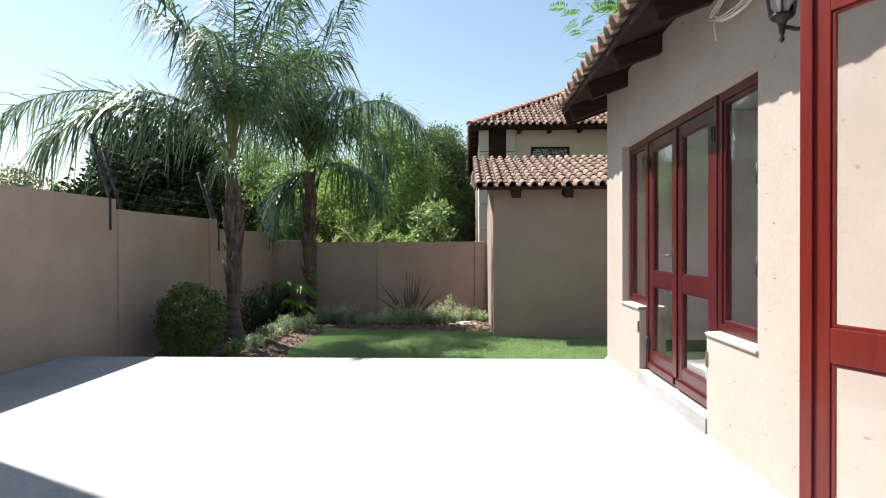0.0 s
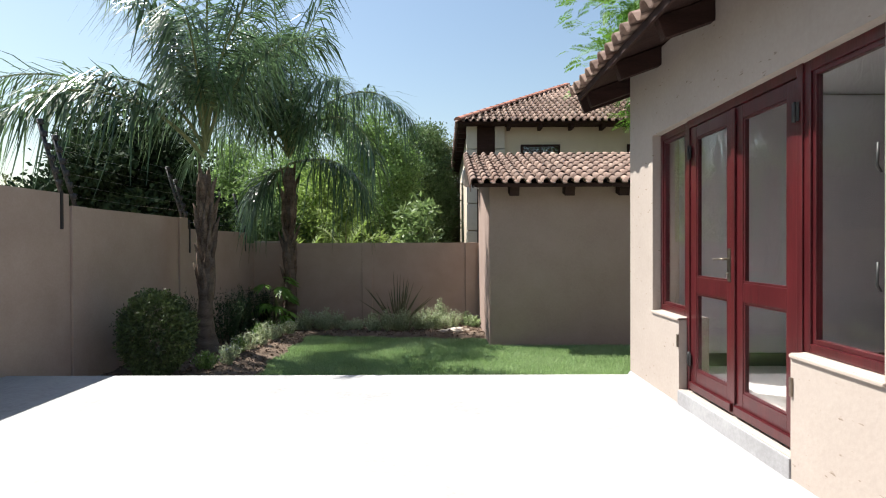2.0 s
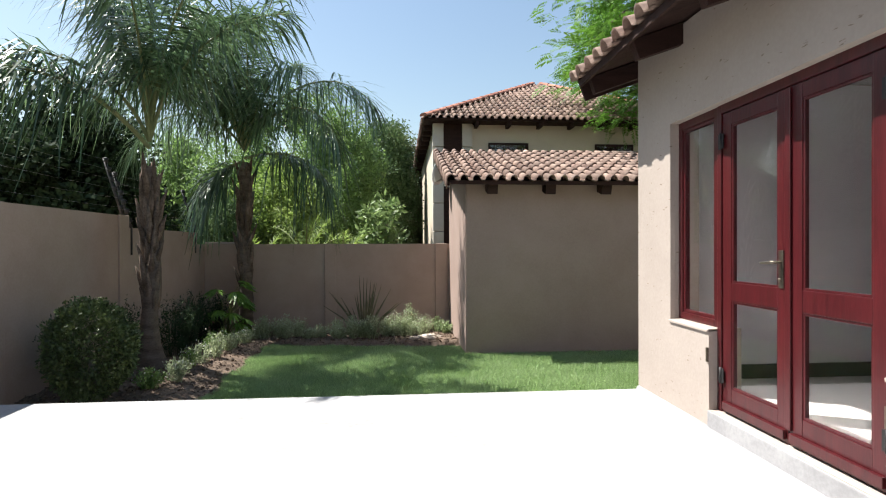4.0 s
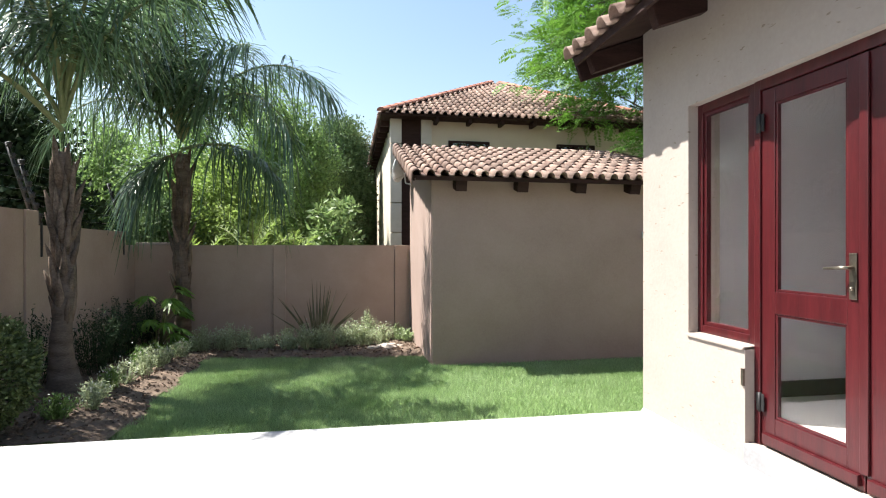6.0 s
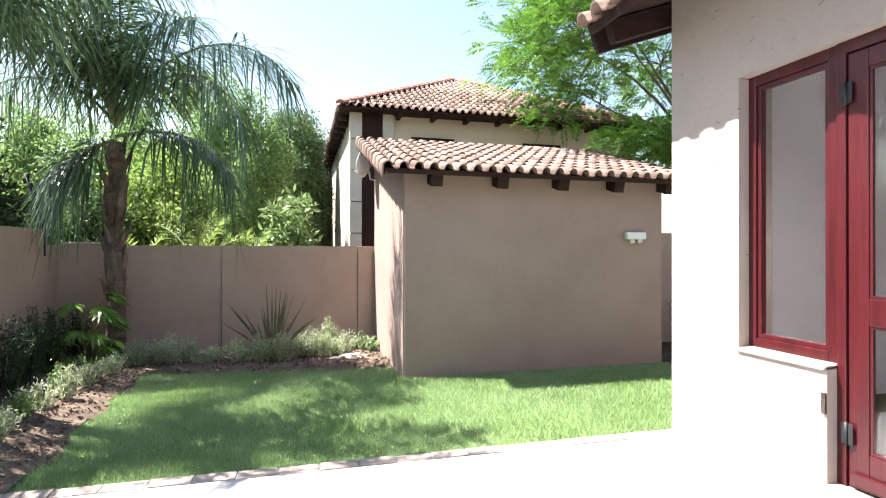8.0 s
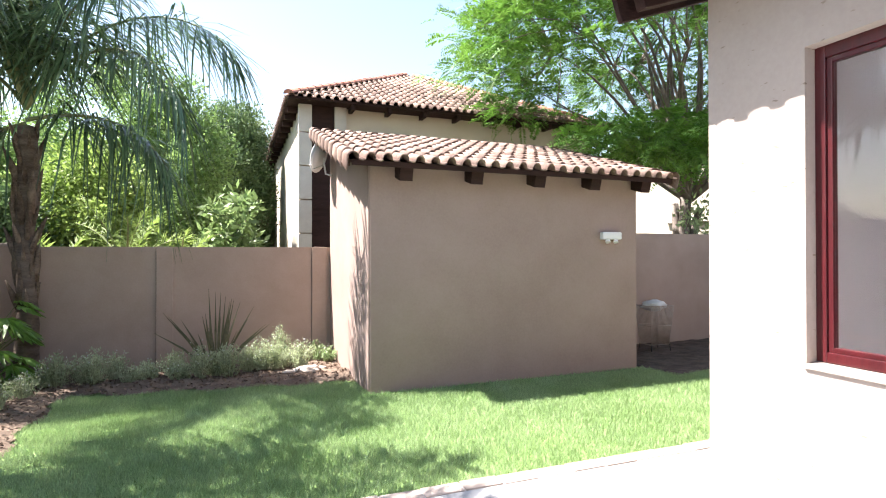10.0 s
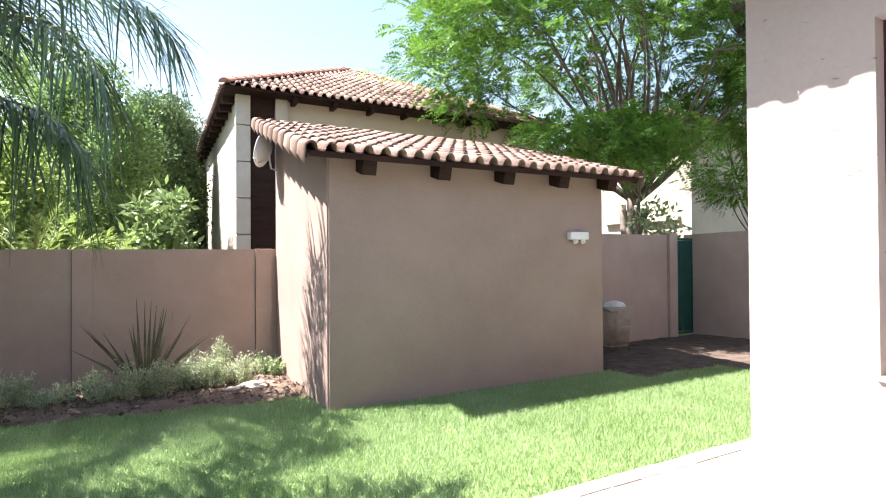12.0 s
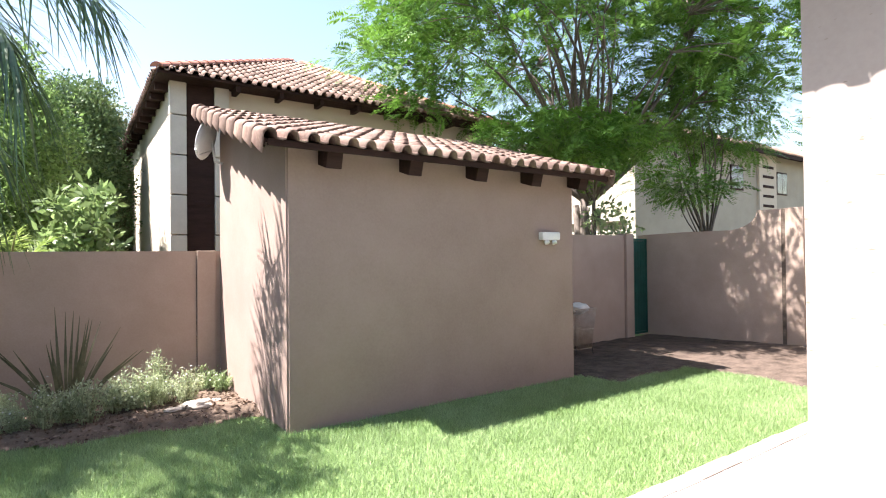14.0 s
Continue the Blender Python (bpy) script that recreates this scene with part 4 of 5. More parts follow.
palm((-4.02, 8.85, -0.42), (-4.08, 8.95, 2.45), 0.70, 3,
     [(3.25, 0.86, 1.55, 4.2), (3.95, 0.85, 2.0, 3.2), (3.6, 1.2, 2.1, 2.6), (-1.0, 1.5, 0.7, 3.5), (2.4, 1.4, 1.0, 3.5),
      (-2.2, 1.45, 1.2, 3.3), (0.0, 1.32, 1.5, 2.9), (2.9, 1.42, 1.0, 3.6), (-1.35, 1.28, 1.6, 2.8), (1.0, 1.46, 1.2, 3.0), (-0.6, 1.42, 1.2, 3.3)],
     "tall queen palm with a shaggy trunk and arching fronds",
     [(0, 0.21), (0.12, 0.14), (0.3, 0.10), (0.6, 0.10), (0.9, 0.09), (1, 0.07)], 0.26, 1.0)
palm((-3.75, 12.45, -0.58), (-3.78, 12.5, 3.05), 0.78, 5,
     [(lean_front(a), el, bend, ln) for k, (a, el, bend, ln) in enumerate(frond_list(5, 7, 0.80, 1.35, 3.3, 2.1, 1.6)) if k != 3] +
     [(-0.42, 1.0, 2.0, 3.8), (-0.8, 1.05, 1.5, 3.0), (-0.9, 1.45, 0.9, 3.8), (2.6, 1.4, 0.8, 4.2), (3.5, 1.4, 0.9, 4.0), (-1.6, 1.42, 1.3, 3.8), (-2.6, 1.25, 1.8, 3.4), (-1.9, 1.15, 1.9, 3.2),
      (-2.9, 1.25, 1.6, 3.4), (2.0, 1.3, 1.5, 3.5),
      (-0.3, 0.2, 1.3, 2.4), (-2.9, -0.4, 0.8, 1.1)],
     "queen palm with a ringed trunk and drooping dark fronds",
     [(0, 0.23), (0.08, 0.16), (0.35, 0.11), (0.55, 0.125), (0.8, 0.135), (0.95, 0.12), (1, 0.10)], 0.18, 1.0)

# young palms behind the back wall
for x, y, z, n, s, r in ((-2.85, 14.3, 0.85, 6, 21, 1.5), (-2.0, 14.4, 0.65, 5, 22, 1.25), (-3.95, 14.4, 0.6, 5, 23, 1.25)):
    e = empty("young_palm", (x, y, -0.6))
    tagged(e, "young yellow-green palm behind the boundary wall", "palm tree", "young palms")
    iv = Matrix.Translation((-x, -y, 0.6))
    bm = tube(bmesh.new(), [(0, 0, 0), (0, 0, z + 0.62)], [0.10, 0.07])
    part("trunk", bm, BARK, e)
    for k, (az, el, bend, ln) in enumerate(frond_list(s, n, 1.0, 1.45, r, 1.5, 0.8)):
        frond("frond", (x, y, z), az, el, bend * 0.75, ln, s * 50 + k, e, iv, leaflet=0.25, droop=0.15, mat=LEAF_LIME, width=0.024, count=52)

# ---- trees ----
clump_tree("feathery_tree", "large feathery-leaved tree with many pale slender limbs", (9.6, 14.2, -0.6), (10.2, 14.3, 2.6), (9.3, 14.0, 5.0), (5.6, 4.6, 6.2), 320, FEATHER,
           feather_leaves(30, 0.46, 0.090, 12), 31, trunk_r=0.13, clump_r=0.80, limbs=40, shell=0.5, stems=4, low=-0.06, limb_r=0.48, twig_r=0.22)
clump_tree("feathery_tree", "low drooping feathery branches over the outbuilding roof", (9.3, 13.4, -0.6), (9.1, 13.2, 2.6), (7.6, 12.25, 3.6), (2.1, 0.75, 0.5), 44, FEATHER,
           feather_leaves(20, 0.46, 0.095, 11), 33, trunk_r=0.06, clump_r=0.6, limbs=5, shell=0.3)
clump_tree("feathery_tree", "smaller feathery tree beyond the side wall", (13.6, 12.9, -0.6), (13.6, 12.9, 1.5), (13.9, 13.0, 5.6), (2.1, 2.0, 1.7), 70, FEATHER,
           feather_leaves(24, 0.44, 0.085, 11), 37, trunk_r=0.055, clump_r=0.7, limbs=14, shell=0.4, stems=4)
clump_tree("feathery_tree", "low feathery spray of a young tree beyond the side wall", (12.9, 12.7, -0.6), (12.9, 12.7, 1.6), (12.0, 12.5, 2.95), (0.95, 0.5, 0.42), 13, FEATHER,
           feather_leaves(20, 0.44, 0.085, 11), 39, trunk_r=0.04, clump_r=0.6, limbs=5, shell=0.3)
far = "trees behind the boundary wall"
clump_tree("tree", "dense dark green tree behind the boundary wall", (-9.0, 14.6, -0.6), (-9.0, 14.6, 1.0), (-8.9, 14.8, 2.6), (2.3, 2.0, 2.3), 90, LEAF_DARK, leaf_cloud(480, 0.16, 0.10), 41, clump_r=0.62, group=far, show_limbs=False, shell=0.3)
clump_tree("tree", "pale olive tree with open foliage beyond the wall", (-14.6, 16.4, -0.6), (-14.6, 16.4, 1.0), (-14.6, 16.4, 1.7), (1.9, 1.6, 1.9), 60, LEAF_OLIVE, leaf_cloud(200, 0.14, 0.07), 42, clump_r=0.5, group=far, show_limbs=False, shell=0.4)
for k, (x, y, h, r, m, lab) in enumerate((
        (-6.9, 18.0, 5.3, 1.7, LEAF_MID, "mid-green bushy tree behind the boundary wall"),
        (-4.6, 22.5, 8.2, 2.3, LEAF_MID, "tall bushy green tree behind the boundary wall"),
        (-4.1, 17.6, 4.3, 1.35, LEAF_LIME, "bright yellow-green bushy tree behind the wall"),
        (-2.6, 19.6, 6.5, 1.45, LEAF_MID, "tall bushy green tree behind the boundary wall"),
        (-1.2, 23.0, 7.3, 1.3, LEAF_DEEP, "slender dark green tree behind the boundary wall"),
        (-0.2, 27.0, 7.4, 1.0, LEAF_OLIVE, "olive-green thinning tree beside the house"),
        (-3.2, 27.5, 7.0, 2.4, LEAF_DEEP, "broad dark green tree behind the boundary wall"),
        (-7.0, 26.0, 6.0, 2.5, LEAF_DEEP, "broad dark green tree behind the boundary wall"),
        (-8.6, 20.5, 4.4, 1.8, LEAF_MID, "mid-green bushy tree behind the boundary wall"),
        (-5.4, 16.6, 3.0, 1.0, LEAF_DEEP, "low dark green bushy tree behind the wall"))):
    cz = -0.6 + h * 0.52
    clump_tree("tree", lab, (x, y, -0.6), (x, y, 0.8), (x, y, cz), (r, r, h * 0.47), 100, m, leaf_cloud(420, 0.115, 0.055, 1.1), 50 + k, clump_r=0.46, group=far, show_limbs=False, shell=0.5)
for k, (x, y, h, r) in enumerate(((-17, 19, 3.6, 2.4), (-21, 22, 4.2, 2.8), (-15.5, 24, 4.4, 2.6), (-25, 18, 3.6, 2.6))):
    clump_tree("tree", "distant pale green tree beyond the wall", (x, y, -0.6), (x, y, 0.6), (x, y, h * 0.5 - 0.4), (r, r, h * 0.5), 60, LEAF_PALE if k % 2 else LEAF_OLIVE, leaf_cloud(150, 0.20, 0.10), 70 + k, clump_r=0.7, group=far, show_limbs=False, shell=0.4)
# slim pole far beyond the wall
pole = empty("street_lamp_pole", (-15.9, 22.0, -0.6))
tagged(pole, "slim grey steel pole standing beyond the wall", "pole")
part("shaft", tube(bmesh.new(), [(0, 0, 0), (0, 0, 3.2), (0, 0, 6.6)], [0.06, 0.05, 0.04], 8), STEEL, pole)
part("cap", tube(bmesh.new(), [(0, 0, 6.601), (0, 0, 6.66)], [0.05, 0.03], 8), STEEL, pole)
# pale broad-leaved shrub at the neighbour's corner
clump_tree("shrub", "light green broad-leaved shrub beside the neighbouring house", (-1.13, 16.8, -0.6), (-1.13, 16.8, 0.8), (-1.13, 16.8, 1.45), (0.62, 0.55, 1.42), 75, LEAF_SHRUB,
           leaf_cloud(20, 0.24, 0.10), 81, trunk_r=0.04, clump_r=0.26, limbs=6, shell=0.3)
clump_tree("shrub", "leafy shrub behind the garden wall near the gate", (9.2, 13.0, -0.6), (9.2, 13.0, 1.0), (9.5, 13.0, 1.9), (0.9, 0.5, 0.8), 16, LEAF_PALE,
           leaf_cloud(26, 0.16, 0.08), 83, trunk_r=0.04, clump_r=0.3, limbs=4, shell=0.3)

# ---- planting bed ----
def bed_edge_x(y):
    return -2.82 - 0.05 * (y - 7.0)


def bed_front_y(x):
    return 11.12 - 0.16 * (x + 1.8)


def in_bed(x, y):
    if x > 0.56 or y > BY:
        return False
    return x < bed_edge_x(y) + 0.06 * math.sin(y * 5) or y > bed_front_y(x) + 0.07 * math.sin(x * 6)


def soil_z(x, y):
    z = ground_z(x, y) + 0.03 * noise.noise(Vector((x * 3, y * 3, 0))) + 0.03 * noise.noise(Vector((x * 9, y * 9, 5)))
    d = max(bed_edge_x(y) - x, y - bed_front_y(x))
    return z + 0.06 * min(max(d, -0.6) / 0.3, 1.0)


bm = bmesh.new()
step = 0.07
nx, ny = int((0.60 + 4.72) / step) + 1, int((BY - 6.98) / step) + 1
grid = {}
for i in range(nx):
    for j in range(ny):
        x, y = -4.72 + i * step, 6.98 + j * step
        if in_bed(x, y) or in_bed(x - 0.08, y + 0.08):
            grid[i, j] = bm.verts.new((x, min(y, BY), soil_z(x, y)))
for (i, j) in grid:
    if all(k in grid for k in ((i + 1, j), (i + 1, j + 1), (i, j + 1))):
        bm.faces.new((grid[i, j], grid[i + 1, j], grid[i + 1, j + 1], grid[i, j + 1])).smooth = True
tagged(part("planting_bed", bm, SOIL, None), "brown mulched soil of the planting bed", "soil", kind="structure")
# bare earth beyond the shed
def on_soil(x, y):
    return (x > 4.72) & ((y > 9.2 + 0.05 * np.sin(x * 5)) | (x > 6.35 + 0.07 * np.sin(y * 4)))


sheet("bare_soil", span(4.72, 9.54, 60), span(6.99, 11.98, 60), SHADE_SOIL, lambda x, y: ground_z(x, y) + 0.004 + 0.02 * noise.noise(Vector((x * 4, y * 4, 1))) - (0 if on_soil(x, y) else 0.07))

rng = np.random.default_rng(5)
pts = rng.uniform((-4.7, 7.0), (0.55, BY), (26000, 2))
pts = np.array([(x, y, soil_z(x, y) + 0.006) for x, y in pts if in_bed(x, y)])
pts = pts[:9000]
d = rng.normal(size=pts.shape) * np.array([1, 1, 0.35])
part("mulch", quads_mesh("mulch", diamonds(pts, d, rng.uniform(0.02, 0.07, len(pts)), rng.uniform(0.012, 0.035, len(pts)), rng), CHIP), CHIP)
tagged(scene.objects["mulch"], "coarse brown bark mulch on the planting bed", "mulch", kind="stuff")

# lawn blades
pts = rng.uniform((-3.3, 6.99), (6.5, 11.9), (360000, 2))
x, y = pts[:, 0], pts[:, 1]
keep = (x > -2.80 - 0.05 * (y - 7.0) + 0.06 * np.sin(y * 5)) & (y < np.where(x < 0.56, 11.11 - 0.16 * (x + 1.8) + 0.07 * np.sin(x * 6), 9.84)) & ~on_soil(x, y)
near = rng.uniform(size=len(x)) < np.clip(1.25 - (y - 7) * 0.12, 0.4, 1)
pts = pts[keep & near]
z = -0.445 - 0.18 * np.clip((pts[:, 1] - 9.0) / 3.8, 0, 1)
p3 = np.c_[pts, z]
n = len(p3)
d = rng.normal(size=(n, 3)) * np.array([0.45, 0.45, 0]) + np.array([0, 0, 1.0])
ln = rng.uniform(0.035, 0.075, n)
side = unit(np.cross(d, rng.normal(size=(n, 3))))
tri = np.stack([p3 - side * 0.0034, p3 + side * 0.0034, p3 + unit(d) * ln[:, None]], 1)
tagged(new("grass", quads_mesh("grass", tri, BLADE, 3)), "short bright green lawn grass", "grass", kind="stuff")


def small_shrub(x, y, r, h, seed, mat=SAGE, label="low grey-green bushy herb in the bed", leaves=900, flowers=0):
    nr = np.random.default_rng(seed)
    z = soil_z(x, y)
    e = empty("herb_plant", (x, y, z))
    tagged(e, label, "plant", "low herbs in the bed")
    stems = 60
    a = nr.uniform(0, 2 * math.pi, stems)
    lean = nr.uniform(0.0, 0.85, stems)
    tip = np.c_[np.cos(a) * lean * r, np.sin(a) * lean * r, h * (1.05 - 0.4 * lean ** 2) * nr.uniform(0.7, 1.1, stems)]
    foot = np.c_[np.cos(a) * lean * r * 0.3, np.sin(a) * lean * r * 0.3, np.full(stems, -0.03)]
    q = blades(foot, tip - foot, np.linalg.norm(tip - foot, axis=1), np.full(stems, 0.008), 0.0, None, nr)
    tagged(part("stem", quads_mesh("stem", q, mat), mat, e), kind="stuff")
    k = nr.integers(0, stems, leaves)
    t = nr.uniform(0.2, 1.02, leaves)
    p = foot[k] + (tip - foot)[k] * t[:, None] + nr.normal(size=(leaves, 3)) * 0.012
    dd = unit(nr.normal(size=(leaves, 3)) + np.array([0, 0, 0.8]))
    tagged(part("foliage", quads_mesh("foliage", diamonds(p, dd, nr.uniform(0.03, 0.065, leaves), nr.uniform(0.010, 0.02, leaves), nr), mat), mat, e), kind="stuff")
    if flowers:
        k = nr.integers(0, stems, flowers)
        p = tip[k] + nr.normal(size=(flowers, 3)) * 0.03
        tagged(part("flower", quads_mesh("flower", diamonds(p, nr.normal(size=(flowers, 3)), np.full(flowers, 0.022), np.full(flowers, 0.02), nr), PETAL), PETAL, e, "tiny white flowers"), kind="stuff")


rr = random.Random(12)
for k in range(17):
    x = -3.35 + k * 0.205 + rr.uniform(-0.06, 0.06)
    small_shrub(x, 11.78 + rr.uniform(-0.25, 0.30), rr.uniform(0.22, 0.34), rr.uniform(0.20, 0.44), 200 + k, flowers=18)
for x, y, r, h in ((-0.62, 12.0, 0.30, 0.44), (-0.36, 12.15, 0.26, 0.62), (0.22, 12.45, 0.24, 0.30), (-0.85, 12.1, 0.24, 0.36), (0.40, 12.2, 0.16, 0.22)):
    small_shrub(x, y, r, h, int(x * 100) + 900, LEAF_PALE if x > 0 else SAGE, "pale feathery herb beside the outbuilding wall", 800, 14)
for k in range(11):
    y = 7.6 + k * 0.36
    small_shrub(-3.35 - 0.02 * k + rr.uniform(-0.18, 0.14), y, rr.uniform(0.16, 0.30), rr.uniform(0.18, 0.36), 400 + k, SAGE if k % 3 else LEAF_MID, "straggly herb with tiny white flowers in the bed", 480, 26)
# near-black leaves paint the deep shade along the left wall
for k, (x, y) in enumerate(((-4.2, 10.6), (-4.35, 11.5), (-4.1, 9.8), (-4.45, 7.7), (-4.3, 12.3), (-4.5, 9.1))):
    small_shrub(x, y, 0.45, 0.85, 450 + k, LEAF_DARK, "leafy shrub with the shade of the wall put into its near-black colour", 1600)

# flax
e = empty("flax_plant", (-1.30, 12.15, soil_z(-1.3, 12.15)))
tagged(e, "upright flax with long sword-like brown-green blades", "plant")
nr = np.random.default_rng(77)
for k in range(42):
    a, lean = nr.uniform(0, 2 * math.pi), nr.uniform(0.05, 1.0)
    ln = nr.uniform(0.55, 1.3)
    base = np.array([[math.cos(a) * 0.06, math.sin(a) * 0.06, -0.03]])
    dd = np.array([[math.cos(a) * lean, math.sin(a) * lean * 0.6, 1.0]])
    q = blades(base, dd, np.array([ln]), np.array([0.034]), 0.24 * lean, unit(np.cross(dd, np.array([[0.0, 1.0, 0.0]])) + nr.normal(size=(1, 3)) * 0.3), nr)
    part("blade", quads_mesh("blade", q, FLAX), FLAX, e)

# clipped round bush by the patio
e = empty("round_bush", (-3.85, 7.05, -0.42))
tagged(e, "clipped round dark green bush beside the boundary wall", "bush")
nr = np.random.default_rng(91)
part("trunk", tube(bmesh.new(), [(0, 0, -0.1), (0.02, 0, 0.35), (0, 0, 0.6)], [0.04, 0.035, 0.02]), TREE_BARK, e)
n = 15000
dd = unit(nr.normal(size=(n, 3)))
rad = nr.uniform(0.62, 1.0, n) ** 0.5
lump = np.array([0.92 + 0.16 * noise.noise(Vector(v) * 2.6) + 0.12 * noise.noise(Vector(v) * 7.0) for v in dd])
p = dd * (rad * lump)[:, None] * np.array([0.47, 0.46, 0.57]) + np.array([0, 0, 0.64])
part("crown", quads_mesh("crown", diamonds(p, dd + nr.normal(size=(n, 3)) * 0.7, nr.uniform(0.025, 0.05, n), nr.uniform(0.016, 0.03, n), nr), HEDGE), HEDGE, e)

# big-leaved plant at the foot of the far palm
e = empty("philodendron", (-4.05, 12.1, soil_z(-4.05, 12.1)))
tagged(e, "glossy big-leaved plant at the foot of a palm", "plant")
for k in range(14):
    a = nr.uniform(-2.4, 0.6)
    h = 0.25 + 0.95 * (k / 14)
    tipp = Vector((math.cos(a) * 0.32, math.sin(a) * 0.32, h))
    stem = tube(bmesh.new(), [(0, 0, -0.05), (tipp.x * 0.4, tipp.y * 0.4, h * 0.75), tipp], [0.012, 0.010, 0.007], 5)
    lf = part("leaf_stalk", stem, RACHIS, e)
    m = 11
    out = np.array([math.cos(a), math.sin(a), -0.35])
    sd = np.array([-math.sin(a), math.cos(a), 0.0])
    fan = np.array([out * math.cos(t) + sd * math.sin(t) for t in np.linspace(-1.7, 1.7, m)])
    q = blades(np.repeat(np.array([tipp]), m, 0), fan, 0.26 * np.cos(np.linspace(-1.1, 1.1, m)) + 0.05, np.full(m, 0.06), 0.25, None, nr)
    part("leaf", quads_mesh("leaf", q, PHILO), PHILO, lf)
e = empty("fern", (-3.95, 11.75, soil_z(-3.95, 11.75)))
tagged(e, "light green fern fronds low in the bed", "plant")
for k in range(8):
    frond("frond", (-3.95, 11.75, soil_z(-3.95, 11.75)), -2.6 + k * 0.45, 0.75, 1.5, 0.55, 700 + k, e, Matrix.Translation(-Vector(e.location)), 0.14, 0.2, PHILO, 0.035, 24)

# pale rocks by the shed
for k, (x, y, s) in enumerate(((-0.03, 11.45, 0.20), (-0.30, 11.4, 0.09), (0.18, 11.6, 0.08))):
    bm = bmesh.new()
    bmesh.ops.create_icosphere(bm, subdivisions=3, radius=1)
    for v in bm.verts:
        f = 1 + 0.28 * noise.noise(v.co * 1.7 + Vector((k * 7, 0, 0)))
        v.co = Vector((v.co.x * s * f, v.co.y * s * 0.6 * f, v.co.z * s * 0.32 * f))
    o = part("rock", bm, STONE)
    o.location = (x, y, soil_z(x, y) + s * 0.14)
    tagged(o, "flat pale stone lying on the mulch", "rock", "stones in the bed")

# ---- small fixtures ----
lan = empty("wall_lantern", (HX, 2.19, 2.28))
tagged(lan, "black iron coach lantern with clear glass on the wall", "wall lantern")
part("back_plate", box_bm((-0.02, -0.045, -0.07), (-0.001, 0.045, 0.09), 0.006), IRON, lan)
part("bracket", tube(bmesh.new(), [(-0.02, 0, 0.0), (-0.08, 0, -0.015), (-0.145, 0, 0.0)], 0.010), IRON, lan)
bm = bmesh.new()
lathe(bm, [(0.004, -0.075), (0.012, -0.06), (0.006, -0.045), (0.012, -0.03), (0.014, 0.0), (0.022, 0.02), (0.046, 0.035), (0.050, 0.05)], 12, Matrix.Translation((-0.145, 0, 0)))
part("base", bm, IRON, lan)
for k in range(6):
    a = math.pi / 3 * k
    part("rib", tube(bmesh.new(), [(-0.145 + 0.052 * math.cos(a), 0.052 * math.sin(a), 0.05), (-0.145 + 0.085 * math.cos(a), 0.085 * math.sin(a), 0.26)], 0.006, 5), IRON, lan)
bm = bmesh.new()
lathe(bm, [(0.048, 0.052), (0.078, 0.258), (0.075, 0.258), (0.045, 0.054)], 6, Matrix.Translation((-0.145, 0, 0)))
g = part("glass", bm, GLASS, lan)
g.visible_shadow = False
bm = bmesh.new()
lathe(bm, [(0.10, 0.258), (0.10, 0.27), (0.05, 0.33), (0.015, 0.36), (0.012, 0.39), (0.004, 0.40)], 12, Matrix.Translation((-0.145, 0, 0)))
part("cap", bm, IRON, lan)
bm = bmesh.new()
lathe(bm, [(0.016, 0.05), (0.018, 0.11), (0.028, 0.15), (0.020, 0.20), (0.004, 0.215)], 10, Matrix.Translation((-0.145, 0, 0)))
part("bulb", bm, WHITE, lan, "white bulb")

coil = empty("cable_coil", (HX - 0.06, 2.74, 2.70))
tagged(coil, "loose coil of white cable hanging below the eaves", "cable")
rc = random.Random(4)
for k in range(7):
    r1, r2 = 0.31 + rc.uniform(-0.04, 0.05), 0.075 + rc.uniform(-0.02, 0.03)
    o1, o2 = rc.uniform(-0.03, 0.03), rc.uniform(-0.02, 0.02)
    pts = [(rc.uniform(-0.006, 0.006) + 0.012 * (k % 3), o1 + r1 * math.cos(a), o2 + r2 * math.sin(a)) for a in (2 * math.pi * i / 26 for i in range(27))]
    part("loop", tube(bmesh.new(), pts, 0.0035, 5), CABLE, coil)
part("loose_end", tube(bmesh.new(), [(0, 0.29, 0.0), (0, 0.30, -0.08), (0.01, 0.29, -0.17)], 0.0035, 5), CABLE, coil)
part("hook", tube(bmesh.new(), [(0.0, -0.02, 0.08), (0.0, -0.02, 0.22)], 0.0035, 5), CABLE, coil)

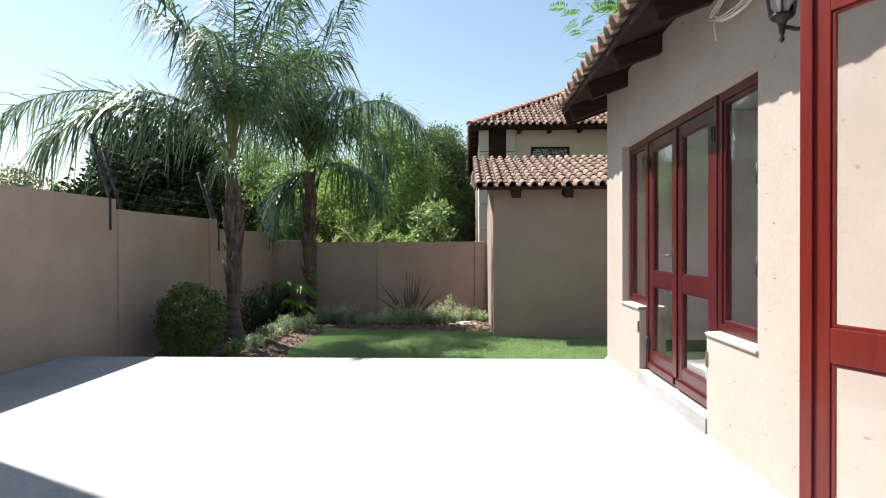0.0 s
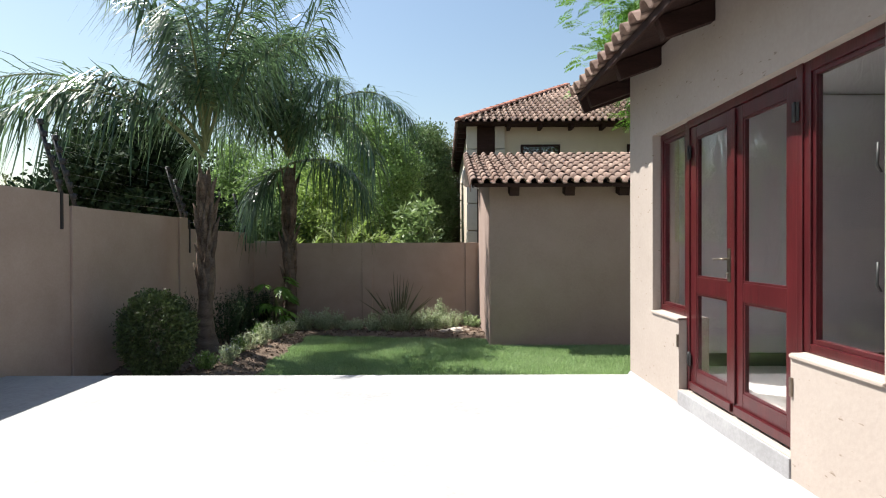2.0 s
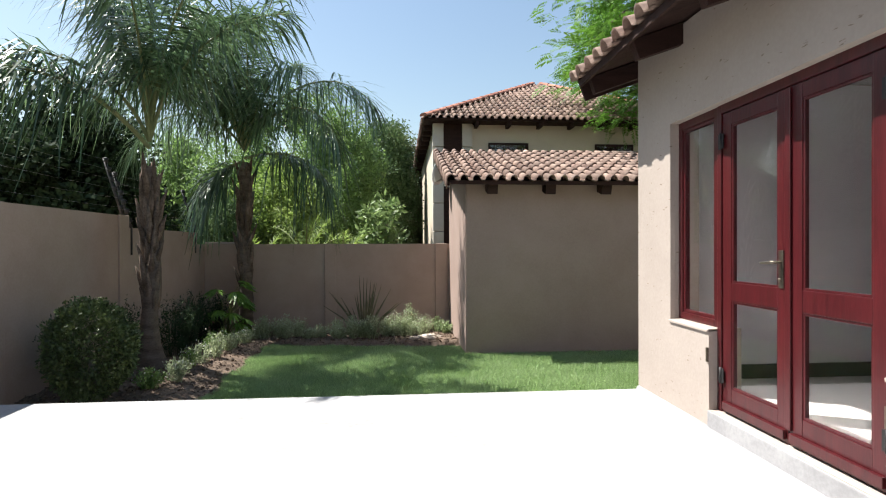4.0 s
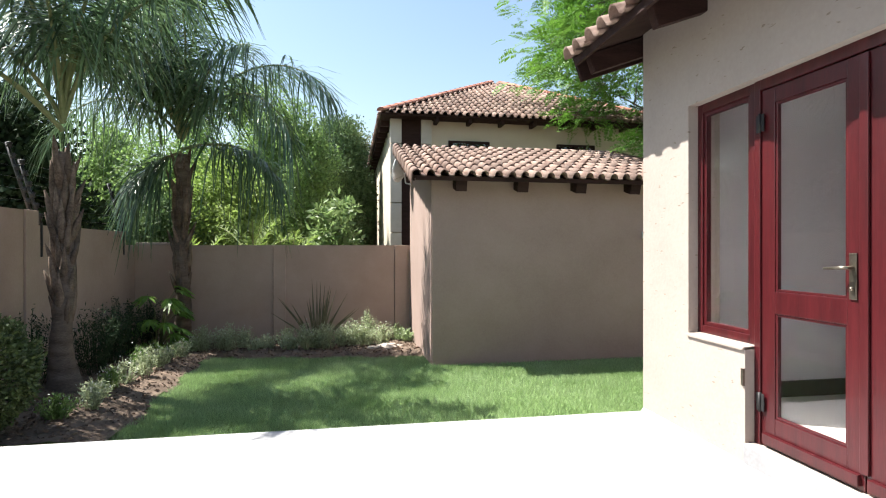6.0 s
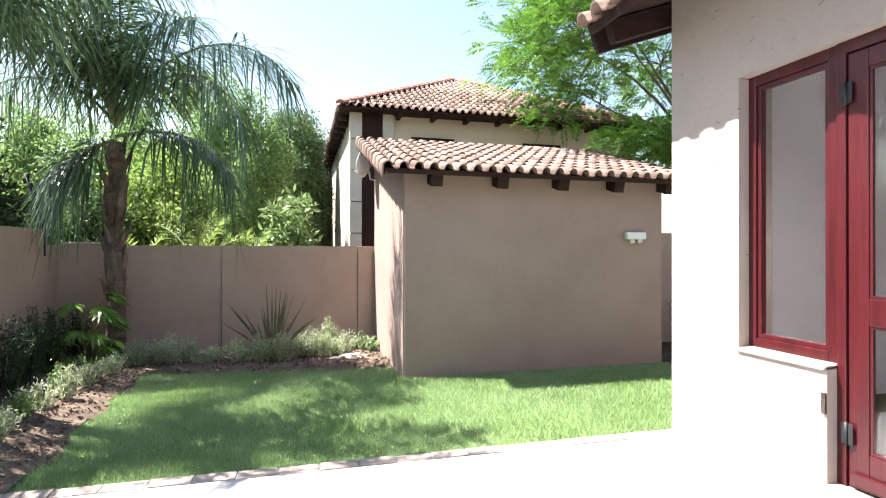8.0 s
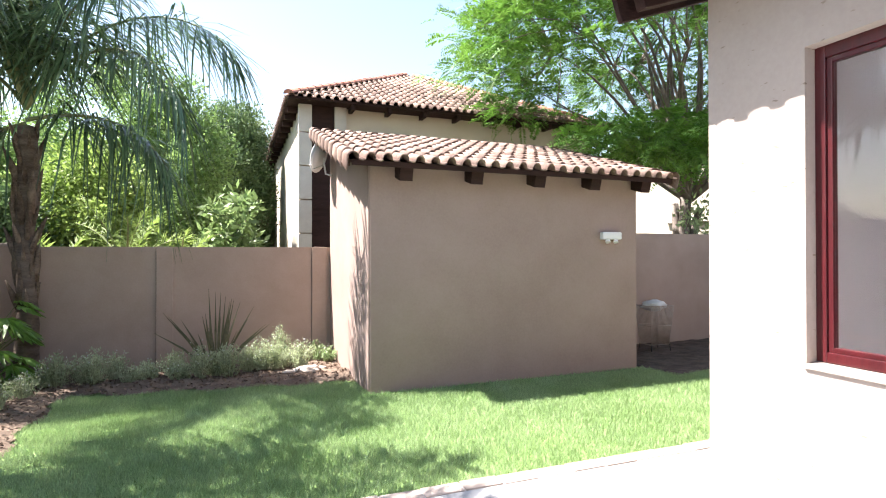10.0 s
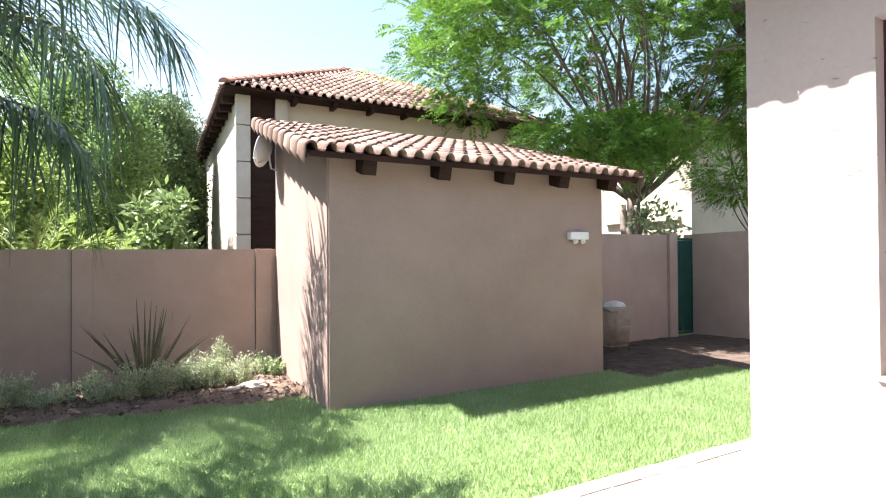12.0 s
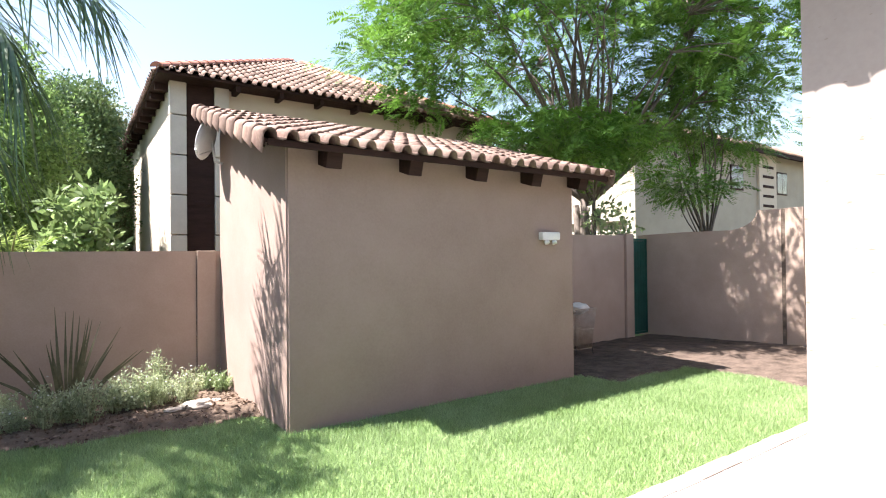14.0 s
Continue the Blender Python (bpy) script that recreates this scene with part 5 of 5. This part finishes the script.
# satellite dish at the back of the shed
dish = empty("satellite_dish", (SX0 - 0.01, 12.62, 2.78))
tagged(dish, "small white satellite dish on a bent arm", "satellite dish")
bm = bmesh.new()
lathe(bm, [(0.03, 0.0), (0.14, 0.02), (0.24, 0.055), (0.30, 0.09), (0.295, 0.10), (0.235, 0.068), (0.13, 0.033), (0.03, 0.014)], 24, Matrix.Translation((-0.14, -0.05, 0.12)) @ Vector((-0.85, 0.53, 0.3)).to_track_quat("Z", "Y").to_matrix().to_4x4())
part("reflector", bm, WHITE, dish)
part("arm", tube(bmesh.new(), [(0, 0, -0.18), (-0.10, 0, -0.16), (-0.13, -0.02, 0.0), (-0.14, -0.04, 0.12)], 0.016), WHITE, dish)
part("feed_arm", tube(bmesh.new(), [(-0.15, -0.05, -0.02), (-0.34, -0.18, -0.12), (-0.40, -0.24, -0.05)], 0.010), WHITE, dish)

# basket standing behind the shed
rack = empty("wire_basket", (6.15, 11.15, ground_z(6.15, 11.15) + 0.01))
tagged(rack, "tall tan wire basket with a pale bundle standing behind the outbuilding", "basket")
for x in (-0.22, 0.22):
    for y in (-0.16, 0.16):
        part("leg", tube(bmesh.new(), [(x, y, 0.0), (x * 0.95, y * 0.95, 0.12)], 0.007, 6), IRON, rack)
for z, s in ((0.12, 0.9), (0.46, 1.05), (0.82, 1.22)):
    a, b = 0.22 * s, 0.16 * s
    part("ring", tube(bmesh.new(), [(-a, -b, z), (a, -b, z), (a, b, z), (-a, b, z), (-a, -b, z)], 0.007, 6), CANE, rack)
for k in range(19):
    u = -1 + 2 * k / 18
    for y in (-1, 1):
        part("wire", tube(bmesh.new(), [(u * 0.198, y * 0.144, 0.12), (u * 0.268, y * 0.195, 0.82)], 0.006, 5), CANE, rack)
bm = bmesh.new()
bmesh.ops.create_icosphere(bm, subdivisions=3, radius=1)
for v in bm.verts:
    f = 1 + 0.35 * noise.noise(v.co * 2.2) + 0.1 * noise.noise(v.co * 6)
    v.co = Vector((v.co.x * 0.24 * f, v.co.y * 0.17 * f, 0.82 + v.co.z * 0.10 * f))
for f in bm.faces:
    f.smooth = True
part("cloth_bundle", bm, CABLE, rack, "folded white cloth")

# row of edging pavers where the paving meets the lawn
paver_mesh = mesh_of("paver", box_bm((0.0, 0.0, 0.0), (0.292, 0.145, 0.06), 0.008), PAVER)
edging = empty("edging", (-3.1, 6.83, -0.455))
tagged(edging, "row of tan concrete pavers along the lawn edge", "edging", kind="structure")
for k in range(42):
    o = new("paver", paver_mesh)
    o.parent = edging
    o.matrix_basis = pose(k * 0.3, 0.004 * math.sin(k * 2.3), 0.003 * math.sin(k * 1.7), 0, 0, 0.5 * math.sin(k * 3.1))
